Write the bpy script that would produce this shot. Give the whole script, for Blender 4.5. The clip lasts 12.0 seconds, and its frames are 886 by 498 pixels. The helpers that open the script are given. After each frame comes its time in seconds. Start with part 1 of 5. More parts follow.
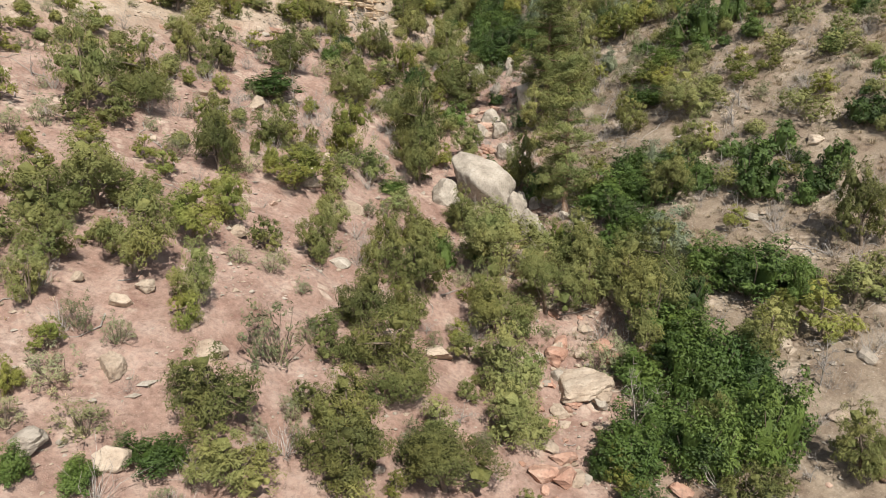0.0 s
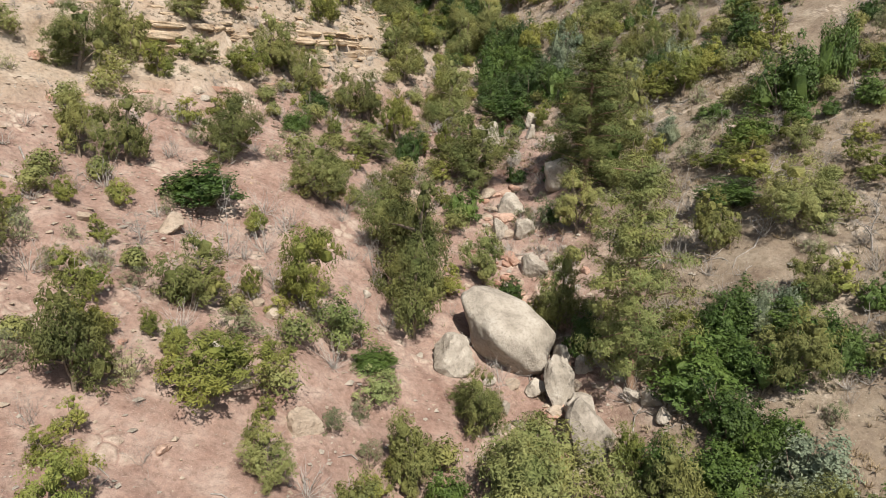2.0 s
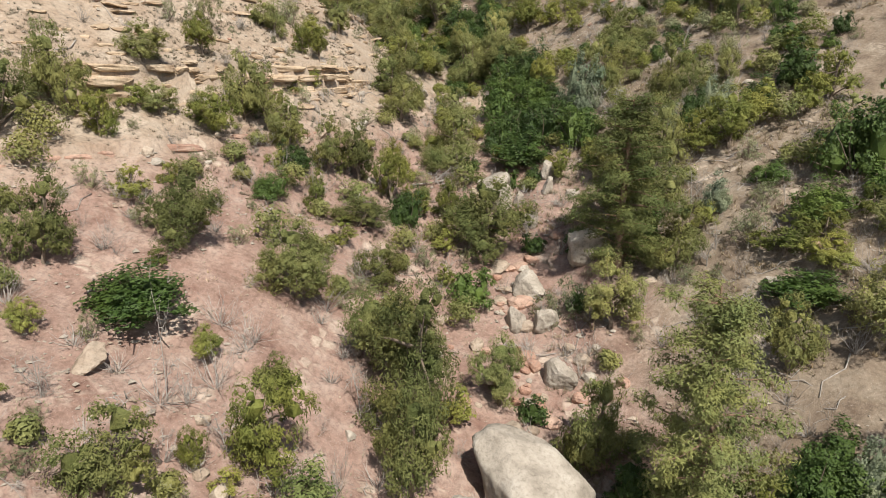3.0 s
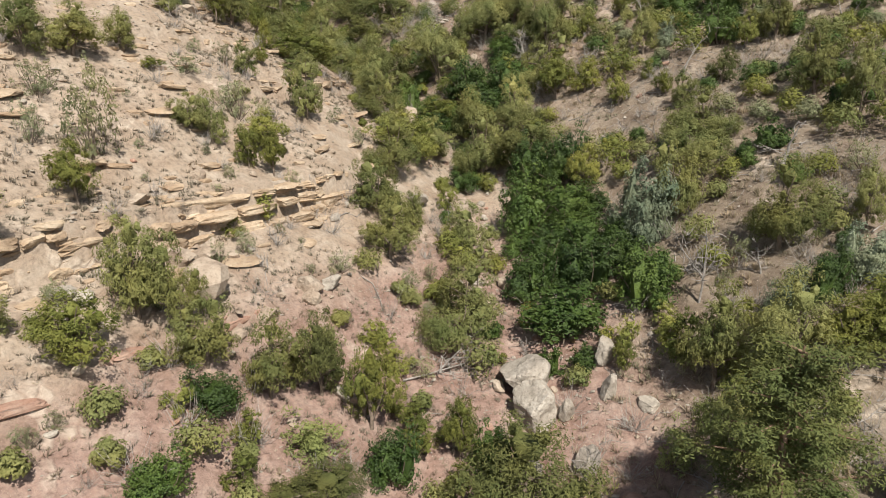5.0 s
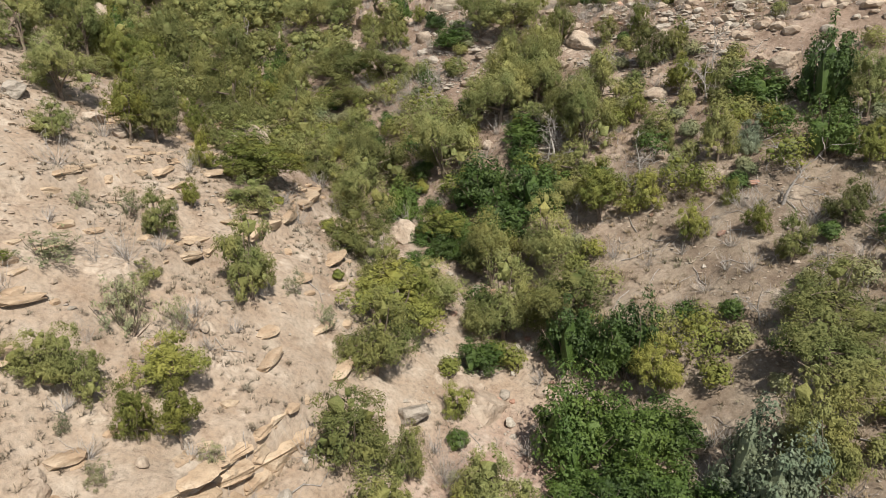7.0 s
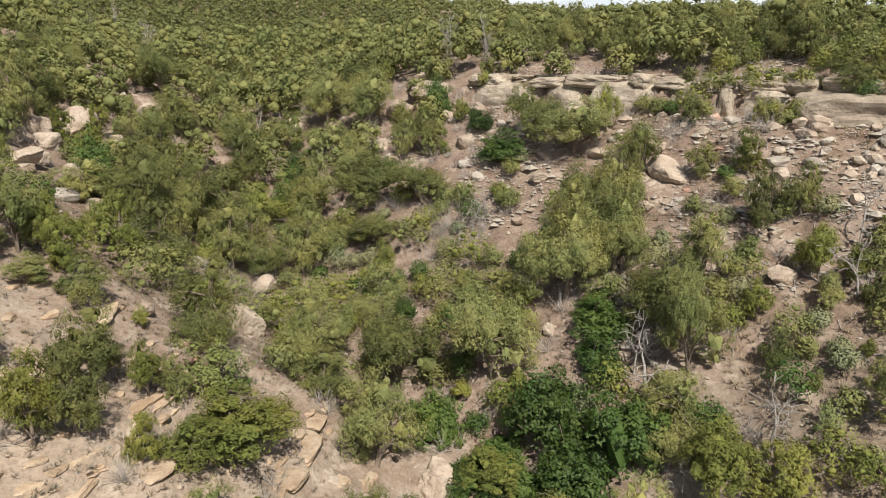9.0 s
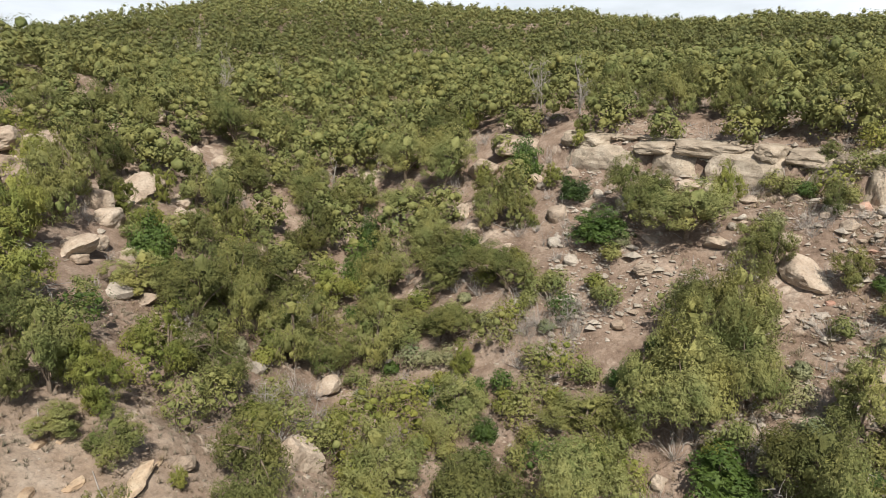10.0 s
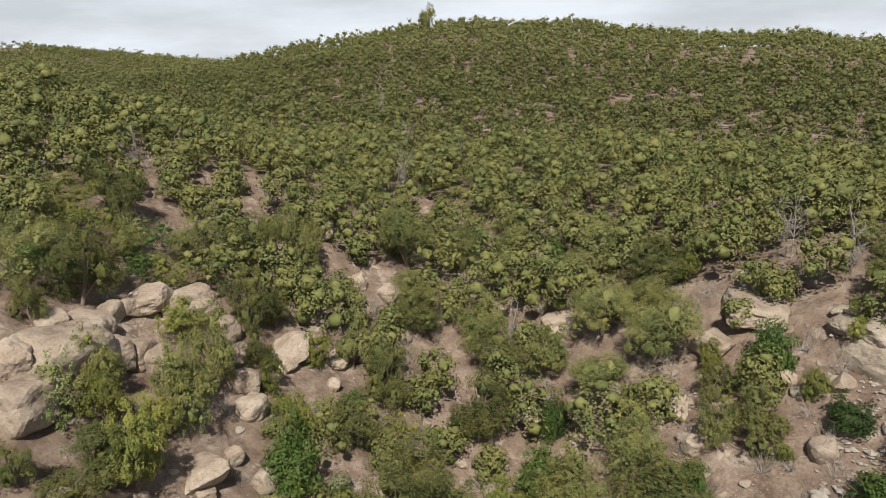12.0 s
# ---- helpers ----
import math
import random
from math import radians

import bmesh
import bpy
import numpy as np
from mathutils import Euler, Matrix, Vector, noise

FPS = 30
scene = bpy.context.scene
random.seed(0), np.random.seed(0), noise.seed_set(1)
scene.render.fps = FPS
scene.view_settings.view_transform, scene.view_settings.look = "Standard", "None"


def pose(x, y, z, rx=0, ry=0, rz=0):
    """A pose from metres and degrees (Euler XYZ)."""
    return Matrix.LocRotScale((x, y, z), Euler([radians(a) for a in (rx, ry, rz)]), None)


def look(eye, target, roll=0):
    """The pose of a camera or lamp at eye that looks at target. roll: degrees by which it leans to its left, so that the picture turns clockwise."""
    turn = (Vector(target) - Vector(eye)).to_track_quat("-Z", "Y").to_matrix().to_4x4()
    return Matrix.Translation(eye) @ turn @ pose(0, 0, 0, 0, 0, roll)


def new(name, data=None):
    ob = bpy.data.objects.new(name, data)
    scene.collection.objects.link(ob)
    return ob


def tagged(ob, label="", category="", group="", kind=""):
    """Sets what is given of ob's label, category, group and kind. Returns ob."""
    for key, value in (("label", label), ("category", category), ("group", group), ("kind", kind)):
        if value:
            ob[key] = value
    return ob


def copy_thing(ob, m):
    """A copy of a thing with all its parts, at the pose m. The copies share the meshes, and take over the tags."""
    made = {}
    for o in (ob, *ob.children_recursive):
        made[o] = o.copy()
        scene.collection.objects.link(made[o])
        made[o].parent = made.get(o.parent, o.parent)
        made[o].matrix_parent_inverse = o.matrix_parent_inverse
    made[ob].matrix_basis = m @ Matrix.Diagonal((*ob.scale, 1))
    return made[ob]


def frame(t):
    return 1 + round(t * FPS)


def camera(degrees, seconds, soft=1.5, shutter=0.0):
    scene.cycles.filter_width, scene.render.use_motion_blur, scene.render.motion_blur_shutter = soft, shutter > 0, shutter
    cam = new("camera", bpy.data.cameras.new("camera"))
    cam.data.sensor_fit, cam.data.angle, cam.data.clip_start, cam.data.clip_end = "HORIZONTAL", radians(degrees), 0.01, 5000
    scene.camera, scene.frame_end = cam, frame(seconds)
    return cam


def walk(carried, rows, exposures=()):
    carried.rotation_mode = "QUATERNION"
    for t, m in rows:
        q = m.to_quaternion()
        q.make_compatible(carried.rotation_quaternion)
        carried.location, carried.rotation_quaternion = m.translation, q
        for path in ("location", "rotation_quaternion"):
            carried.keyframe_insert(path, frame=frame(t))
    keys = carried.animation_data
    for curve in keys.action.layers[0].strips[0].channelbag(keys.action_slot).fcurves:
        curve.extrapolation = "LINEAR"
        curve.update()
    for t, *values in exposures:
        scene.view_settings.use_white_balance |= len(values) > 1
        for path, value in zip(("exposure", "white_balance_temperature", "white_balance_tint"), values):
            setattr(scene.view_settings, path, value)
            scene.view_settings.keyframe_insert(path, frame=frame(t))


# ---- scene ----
cam = camera(66.2, 12.0, soft=0.9)
METRES, EYE, TILT, LEAN, TURN = 100.0, 30.0, -15.0, 0.0, 0.0
EXPOSURE = 0.30
ROWS = [
    (0.0, 0.0, 0.0, 0.0, 0.0, 0.0, -0.0),
    (0.5, -0.0009, 0.0362, 0.0208, -0.04, 0.02, 0.0),
    (1.0, -0.0018, 0.0726, 0.0417, -0.09, 0.01, -0.01),
    (1.5, -0.0026, 0.1085, 0.0624, -0.11, -0.01, -0.02),
    (2.0, -0.0036, 0.1443, 0.0836, -0.16, -0.03, -0.03),
    (2.5, -0.0047, 0.1803, 0.1063, -0.21, -0.05, -0.04),
    (3.0, -0.006, 0.2166, 0.1305, -0.26, -0.05, -0.05),
    (5.0, -0.0098, 0.3634, 0.2308, -0.41, -0.23, -0.05),
    (5.5, -0.0108, 0.4001, 0.2562, -0.47, -0.27, -0.04),
    (6.0, -0.0116, 0.4342, 0.2809, -0.47, -0.31, -0.03),
    (6.5, -0.0124, 0.4663, 0.3053, -0.51, -0.33, -0.01),
    (7.0, -0.0134, 0.4975, 0.3318, -0.53, -0.43, -0.0),
    (9.0, -0.0189, 0.6122, 0.448, 2.56, -0.39, -0.78),
    (9.5, -0.0227, 0.6398, 0.4776, 5.75, -0.47, -1.46),
    (10.0, -0.0285, 0.6667, 0.5074, 9.14, -0.64, -2.19),
    (10.5, -0.0367, 0.6927, 0.5366, 12.88, -0.84, -3.01),
    (11.0, -0.047, 0.7177, 0.5655, 16.52, -1.09, -3.81),
    (11.5, -0.059, 0.7408, 0.5937, 20.11, -1.39, -4.58),
    (12.0, -0.0728, 0.7628, 0.6222, 23.8, -1.78, -5.38),
]
walk(cam, [(t, pose(0, 0, EYE, TILT, LEAN, TURN) @ pose(METRES * x, METRES * y, METRES * z, 90 + pitch, roll, yaw)) for t, x, y, z, yaw, pitch, roll in ROWS], exposures=[(0.0, EXPOSURE + 0.14), (3.0, EXPOSURE + 0.10), (5.0, EXPOSURE + 0.07), (7.0, EXPOSURE + 0.07), (9.0, EXPOSURE + 0.12), (11.0, EXPOSURE - 0.12), (12.0, EXPOSURE - 0.26)])

# ---- sky and sun ----
SUN_AZIMUTH, SUN_ELEVATION = radians(160), radians(52)
world = bpy.data.worlds.new("sky")
scene.world = world
world.use_nodes = True
wn, wl = world.node_tree.nodes, world.node_tree.links
wn.clear()
sky = wn.new("ShaderNodeTexSky")
sky.sky_type, sky.sun_disc = "NISHITA", False
sky.sun_elevation, sky.sun_rotation = SUN_ELEVATION, SUN_AZIMUTH
sky.air_density, sky.dust_density = 1.0, 1.6
cloud_at = wn.new("ShaderNodeTexCoord")
cloud_map = wn.new("ShaderNodeMapping")
cloud_map.inputs["Scale"].default_value = (1.0, 1.0, 4.5)
cloud = wn.new("ShaderNodeTexNoise")
cloud.inputs["Scale"].default_value, cloud.inputs["Detail"].default_value, cloud.inputs["Roughness"].default_value = 2.6, 9.0, 0.55
cloud_ramp = wn.new("ShaderNodeValToRGB")
cloud_ramp.color_ramp.elements[0].position, cloud_ramp.color_ramp.elements[1].position = 0.36, 0.60
cloud_ramp.color_ramp.elements[0].color, cloud_ramp.color_ramp.elements[1].color = (0.60, 0.60, 0.60, 1), (0.97, 0.97, 0.97, 1)
cloud_mix = wn.new("ShaderNodeMixRGB")
cloud_mix.inputs["Color2"].default_value = (17.0, 18.0, 19.4, 1)
background = wn.new("ShaderNodeBackground")
background.inputs["Strength"].default_value = 0.050
world_out = wn.new("ShaderNodeOutputWorld")
wl.new(cloud_at.outputs["Generated"], cloud_map.inputs["Vector"])
wl.new(cloud_map.outputs["Vector"], cloud.inputs["Vector"])
wl.new(cloud.outputs["Fac"], cloud_ramp.inputs["Fac"])
cloud_split = wn.new("ShaderNodeSeparateXYZ")
wl.new(cloud_at.outputs["Generated"], cloud_split.inputs[0])
cloud_thin = wn.new("ShaderNodeMapRange")
for socket, value in (("From Min", 0.12), ("From Max", 0.6), ("To Min", 1.0), ("To Max", 0.03)):
    cloud_thin.inputs[socket].default_value = value
wl.new(cloud_split.outputs["Z"], cloud_thin.inputs["Value"])
cloud_bank = wn.new("ShaderNodeMath")
cloud_bank.operation = "MULTIPLY"
wl.new(cloud_ramp.outputs["Color"], cloud_bank.inputs[0])
wl.new(cloud_thin.outputs["Result"], cloud_bank.inputs[1])
wl.new(cloud_bank.outputs[0], cloud_mix.inputs["Fac"])
wl.new(sky.outputs["Color"], cloud_mix.inputs["Color1"])
wl.new(cloud_mix.outputs["Color"], background.inputs["Color"])
wl.new(background.outputs["Background"], world_out.inputs["Surface"])
sun_data = bpy.data.lights.new("sun", "SUN")
sun_data.energy, sun_data.angle, sun_data.color = 5.0, radians(1.0), (1.0, 0.94, 0.85)
sun = new("sun", sun_data)
sun.matrix_world = look((math.sin(SUN_AZIMUTH) * 100 * math.cos(SUN_ELEVATION), math.cos(SUN_AZIMUTH) * 100 * math.cos(SUN_ELEVATION), 100 * math.sin(SUN_ELEVATION)), (0, 0, 0))


# ---- materials ----
def shader(name, roughness=0.9, specular=0.2):
    mat = bpy.data.materials.new(name)
    mat.use_nodes = True
    nodes, links = mat.node_tree.nodes, mat.node_tree.links
    bsdf = nodes["Principled BSDF"]
    bsdf.inputs["Roughness"].default_value = roughness
    bsdf.inputs["Specular IOR Level"].default_value = specular
    return mat, nodes, links, bsdf


def noise_node(nodes, links, vector, scale, detail=5.0, rough=0.6, distortion=0.0):
    n = nodes.new("ShaderNodeTexNoise")
    n.inputs["Scale"].default_value, n.inputs["Detail"].default_value = scale, detail
    n.inputs["Roughness"].default_value, n.inputs["Distortion"].default_value = rough, distortion
    links.new(vector, n.inputs["Vector"])
    return n.outputs["Fac"]


def ramp_node(nodes, links, value, stops):
    r = nodes.new("ShaderNodeValToRGB")
    cr = r.color_ramp
    while len(cr.elements) < len(stops):
        cr.elements.new(0.5)
    for e, (at, colour) in zip(cr.elements, stops):
        e.position = at
        e.color = (*colour, 1) if len(colour) == 3 else colour
    links.new(value, r.inputs["Fac"])
    return r.outputs["Color"]


def mix_node(nodes, links, factor, a, b, blend="MIX"):
    m = nodes.new("ShaderNodeMixRGB")
    m.blend_type = blend
    for socket, value in (("Fac", factor), ("Color1", a), ("Color2", b)):
        if isinstance(value, (int, float)):
            m.inputs[socket].default_value = value if socket == "Fac" else (value, value, value, 1)
        elif isinstance(value, tuple):
            m.inputs[socket].default_value = (*value, 1)
        else:
            links.new(value, m.inputs[socket])
    return m.outputs["Color"]


def math_node(nodes, links, op, a, b=0.0, c=0.0):
    m = nodes.new("ShaderNodeMath")
    m.operation = op
    for i, value in enumerate((a, b, c)):
        if isinstance(value, (int, float)):
            m.inputs[i].default_value = value
        else:
            links.new(value, m.inputs[i])
    return m.outputs[0]


def bump_node(nodes, links, bsdf, height, strength, distance):
    b = nodes.new("ShaderNodeBump")
    b.inputs["Strength"].default_value, b.inputs["Distance"].default_value = strength, distance
    links.new(height, b.inputs["Height"])
    links.new(b.outputs["Normal"], bsdf.inputs["Normal"])


def noise_colour(nodes, links, vector, scale):
    n = nodes.new("ShaderNodeTexNoise")
    n.inputs["Scale"].default_value = scale
    links.new(vector, n.inputs["Vector"])
    return n.outputs["Color"]


GREY = [(0.0, (0, 0, 0)), (1.0, (1, 1, 1))]


def soil_material():
    """Red clay low down, cream sandstone grit on the spur, dry grass soil on the far bank, brown litter in the woods.
    The last two are darkened for shade as well.
    """
    mat, nodes, links, bsdf = shader("canyon_soil", 0.95, 0.1)
    geo = nodes.new("ShaderNodeNewGeometry")
    at = geo.outputs["Position"]
    split = nodes.new("ShaderNodeSeparateXYZ")
    links.new(at, split.inputs[0])
    x, y, z = split.outputs
    wide = noise_node(nodes, links, at, 0.11, 4.0)
    mid = noise_node(nodes, links, at, 0.7, 6.0, 0.65)
    fine = noise_node(nodes, links, at, 5.0, 6.0, 0.7)
    grit = noise_node(nodes, links, at, 22.0, 4.0, 0.7)
    red = ramp_node(nodes, links, mid, [(0.30, (0.205, 0.126, 0.100)), (0.52, (0.300, 0.208, 0.170)), (0.72, (0.39, 0.305, 0.257))])
    cream = ramp_node(nodes, links, mid, [(0.28, (0.27, 0.199, 0.142)), (0.50, (0.34, 0.272, 0.208)), (0.75, (0.42, 0.36, 0.292))])
    # greyish dry grass soil, with some of the far bank's shade in the colour
    straw = ramp_node(nodes, links, mid, [(0.28, (0.14, 0.103, 0.076)), (0.50, (0.22, 0.175, 0.131)), (0.75, (0.31, 0.263, 0.206))])
    # brown litter, made darker to carry tree shade in the woods
    litter = ramp_node(nodes, links, mid, [(0.28, (0.125, 0.086, 0.063)), (0.50, (0.225, 0.167, 0.128)), (0.75, (0.35, 0.285, 0.228))])
    wob = math_node(nodes, links, "MULTIPLY_ADD", wide, 7.0, -3.5)
    zz = math_node(nodes, links, "ADD", z, wob)
    to_cream = ramp_node(nodes, links, math_node(nodes, links, "MULTIPLY_ADD", math_node(nodes, links, "MULTIPLY_ADD", wob, -0.5, zz), 0.4, -12.6), GREY)
    left = mix_node(nodes, links, to_cream, red, cream)
    xx = math_node(nodes, links, "ADD", x, wob)
    to_right = ramp_node(nodes, links, math_node(nodes, links, "MULTIPLY_ADD", xx, 0.2, -1.2), GREY)
    sides = mix_node(nodes, links, to_right, left, straw)
    yy = math_node(nodes, links, "MULTIPLY_ADD", wob, 1.6, y)
    to_wood = ramp_node(nodes, links, math_node(nodes, links, "MULTIPLY_ADD", yy, 0.08, -7.3), GREY)
    base = mix_node(nodes, links, to_wood, sides, litter)
    speck = ramp_node(nodes, links, fine, [(0.32, (0.48, 0.46, 0.44)), (0.5, (1, 1, 1)), (0.68, (1.34, 1.31, 1.27))])
    base = mix_node(nodes, links, 0.6, base, speck, "MULTIPLY")
    pale = ramp_node(nodes, links, grit, [(0.60, (0, 0, 0)), (0.68, (1, 1, 1))])
    pale = math_node(nodes, links, "MULTIPLY", pale, 0.7)
    base = mix_node(nodes, links, pale, base, (0.46, 0.39, 0.32))
    dark = ramp_node(nodes, links, noise_node(nodes, links, at, 2.2, 8.0, 0.75, 1.0), [(0.30, (1, 1, 1)), (0.42, (0, 0, 0))])
    base = mix_node(nodes, links, math_node(nodes, links, "MULTIPLY", dark, 0.75), base, (0.13, 0.09, 0.065))
    slabs = nodes.new("ShaderNodeTexVoronoi")
    slabs.inputs["Scale"].default_value = 1.7
    bend = mix_node(nodes, links, 0.55, at, noise_colour(nodes, links, at, 1.1), "ADD")
    links.new(bend, slabs.inputs["Vector"])
    crack = nodes.new("ShaderNodeTexVoronoi")
    crack.feature = "DISTANCE_TO_EDGE"
    crack.inputs["Scale"].default_value = 1.7
    links.new(bend, crack.inputs["Vector"])
    bare = ramp_node(nodes, links, noise_node(nodes, links, at, 0.33, 5.0, 0.6), [(0.54, (0, 0, 0)), (0.66, (1, 1, 1))])
    chosen = ramp_node(nodes, links, slabs.outputs["Color"], [(0.42, (0, 0, 0)), (0.46, (1, 1, 1))])
    gap = ramp_node(nodes, links, crack.outputs["Distance"], [(0.0, (0, 0, 0)), (0.16, (1, 1, 1))])
    slab = math_node(nodes, links, "MULTIPLY", bare, math_node(nodes, links, "MULTIPLY", chosen, gap))
    tint = ramp_node(nodes, links, fine, [(0.3, (0.40, 0.33, 0.26)), (0.6, (0.58, 0.50, 0.41))])
    base = mix_node(nodes, links, math_node(nodes, links, "MULTIPLY", slab, 0.6), base, tint)
    links.new(base, bsdf.inputs["Base Color"])
    rise = math_node(nodes, links, "ADD", fine, math_node(nodes, links, "MULTIPLY", grit, 0.5))
    bump_node(nodes, links, bsdf, math_node(nodes, links, "ADD", rise, math_node(nodes, links, "MULTIPLY", slab, 0.9)), 0.6, 0.12)
    return mat


def rock_material(name, dark, main, light, beds=0.0, warm=(0.5, 0.3, 0.16)):
    mat, nodes, links, bsdf = shader(name, 0.88, 0.2)
    geo = nodes.new("ShaderNodeNewGeometry")
    at = geo.outputs["Position"]
    coarse = noise_node(nodes, links, at, 0.9, 8.0, 0.62)
    fine = noise_node(nodes, links, at, 7.0, 7.0, 0.7)
    colour = ramp_node(nodes, links, coarse, [(0.30, dark), (0.50, main), (0.72, light)])
    grain = ramp_node(nodes, links, fine, [(0.28, (0.55, 0.53, 0.50)), (0.5, (1, 1, 1)), (0.75, (1.15, 1.14, 1.12))])
    colour = mix_node(nodes, links, 0.8, colour, grain, "MULTIPLY")
    height = math_node(nodes, links, "ADD", math_node(nodes, links, "MULTIPLY", coarse, 2.0), math_node(nodes, links, "MULTIPLY", fine, 0.7))
    if beds:
        stretch = nodes.new("ShaderNodeMapping")
        stretch.inputs["Scale"].default_value = (0.12, 0.12, 3.2)
        links.new(at, stretch.inputs["Vector"])
        bed = noise_node(nodes, links, stretch.outputs["Vector"], 1.0, 5.0, 0.6, 0.4)
        colour = mix_node(nodes, links, math_node(nodes, links, "MULTIPLY", ramp_node(nodes, links, bed, [(0.45, (0, 0, 0)), (0.62, (1, 1, 1))]), beds), colour, warm)
        height = math_node(nodes, links, "ADD", height, math_node(nodes, links, "MULTIPLY", bed, 6.0 * beds))
    tone = nodes.new("ShaderNodeObjectInfo")
    shift = ramp_node(nodes, links, tone.outputs["Random"], [(0.0, (0.86, 0.83, 0.80)), (1.0, (1.10, 1.08, 1.05))])
    colour = mix_node(nodes, links, 1.0, colour, shift, "MULTIPLY")
    stain = ramp_node(nodes, links, noise_node(nodes, links, at, 2.6, 9.0, 0.8, 0.6), [(0.33, (1, 1, 1)), (0.43, (0, 0, 0))])
    colour = mix_node(nodes, links, math_node(nodes, links, "MULTIPLY", stain, 0.55), colour, (0.14, 0.125, 0.105))
    links.new(colour, bsdf.inputs["Base Color"])
    bump_node(nodes, links, bsdf, height, 0.75, 0.10)
    return mat


def leaf_material(name, dark, main, light, roughness=0.65, specular=0.25, through_light=0.14, fine=20.0):
    """Foliage: tone by plant, by patch and by spray, mottled by its needles, with a little light let through."""
    mat, nodes, links, bsdf = shader(name, roughness, specular)
    geo = nodes.new("ShaderNodeNewGeometry")
    tone = nodes.new("ShaderNodeObjectInfo")
    at = geo.outputs["Position"]
    patch = noise_node(nodes, links, at, 1.6, 3.0)
    spray = noise_node(nodes, links, at, fine, 2.0, 0.6)
    mixed = math_node(nodes, links, "MULTIPLY_ADD", geo.outputs["Random Per Island"], 0.15, math_node(nodes, links, "MULTIPLY_ADD", patch, 0.5, math_node(nodes, links, "MULTIPLY_ADD", tone.outputs["Random"], 0.4, -0.17)))
    mixed = math_node(nodes, links, "MULTIPLY_ADD", spray, 0.3, mixed)
    colour = ramp_node(nodes, links, mixed, [(0.16, dark), (0.5, main), (0.88, light)])
    plot = noise_node(nodes, links, at, 0.42, 2.0, 0.6)
    hue = ramp_node(nodes, links, plot, [(0.30, (0.66, 0.76, 0.70)), (0.48, (1, 1, 1)), (0.68, (1.20, 1.10, 0.98))])
    colour = mix_node(nodes, links, 1.0, colour, hue, "MULTIPLY")
    links.new(colour, bsdf.inputs["Base Color"])
    bump_node(nodes, links, bsdf, spray, 0.9, 0.05)
    glow = nodes.new("ShaderNodeBsdfTranslucent")
    links.new(colour, glow.inputs["Color"])
    both = nodes.new("ShaderNodeMixShader")
    both.inputs["Fac"].default_value = through_light
    links.new(bsdf.outputs[0], both.inputs[1])
    links.new(glow.outputs[0], both.inputs[2])
    out = both.outputs[0]
    links.new(out, nodes["Material Output"].inputs["Surface"])
    return mat


def bark_material(name, dark, light):
    mat, nodes, links, bsdf = shader(name, 0.9, 0.15)
    geo = nodes.new("ShaderNodeNewGeometry")
    n = noise_node(nodes, links, geo.outputs["Position"], 6.0, 6.0, 0.7)
    links.new(ramp_node(nodes, links, n, [(0.3, dark), (0.7, light)]), bsdf.inputs["Base Color"])
    bump_node(nodes, links, bsdf, n, 0.6, 0.05)
    return mat


SOIL = soil_material()
PALE_ROCK = rock_material("pale_sandstone", (0.235, 0.211, 0.178), (0.364, 0.332, 0.287), (0.469, 0.437, 0.388))
TAN_ROCK = rock_material("tan_sandstone", (0.252, 0.197, 0.151), (0.386, 0.323, 0.260), (0.470, 0.412, 0.344), 0.12, (0.336, 0.244, 0.176))
GREY_TAN_ROCK = rock_material("grey_tan_sandstone", (0.215, 0.181, 0.142), (0.344, 0.297, 0.237), (0.447, 0.400, 0.331), 0.12, (0.310, 0.232, 0.163))
CREAM_ROCK = rock_material("bedded_cream_sandstone", (0.30, 0.22, 0.15), (0.435, 0.345, 0.25), (0.53, 0.45, 0.35), 0.3, (0.39, 0.255, 0.155))
RED_ROCK = rock_material("red_sandstone", (0.28, 0.16, 0.12), (0.42, 0.28, 0.22), (0.52, 0.40, 0.33), 0.3, (0.34, 0.17, 0.11))
OLIVE = leaf_material("pinyon_needles", (0.051, 0.057, 0.018), (0.161, 0.171, 0.056), (0.316, 0.323, 0.126))
WOODS = leaf_material("rim_woods_needles", (0.034, 0.039, 0.013), (0.114, 0.123, 0.039), (0.249, 0.258, 0.093), through_light=0.06, fine=11.0)
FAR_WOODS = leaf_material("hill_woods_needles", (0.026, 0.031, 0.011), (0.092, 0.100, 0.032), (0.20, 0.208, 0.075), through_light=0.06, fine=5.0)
YELLOW = leaf_material("juniper_scales", (0.060, 0.070, 0.015), (0.175, 0.188, 0.044), (0.30, 0.31, 0.085))
OAK = leaf_material("oak_leaves", (0.020, 0.039, 0.010), (0.060, 0.103, 0.020), (0.134, 0.195, 0.043), 0.5, 0.35)
SILVER = leaf_material("silver_leaves", (0.092, 0.114, 0.067), (0.217, 0.261, 0.173), (0.391, 0.434, 0.314), 0.6, 0.3)
SAGE = leaf_material("sage_leaves", (0.086, 0.097, 0.049), (0.205, 0.216, 0.113), (0.335, 0.346, 0.205))
LIGHT = leaf_material("light_green_leaves", (0.08, 0.10, 0.028), (0.20, 0.235, 0.08), (0.34, 0.37, 0.16))
PINE = leaf_material("long_pine_needles", (0.048, 0.062, 0.018), (0.135, 0.155, 0.048), (0.25, 0.27, 0.10))
TUFT = leaf_material("withered_tuft", (0.15, 0.125, 0.095), (0.255, 0.22, 0.17), (0.37, 0.335, 0.27), 0.9, 0.05, 0.14)
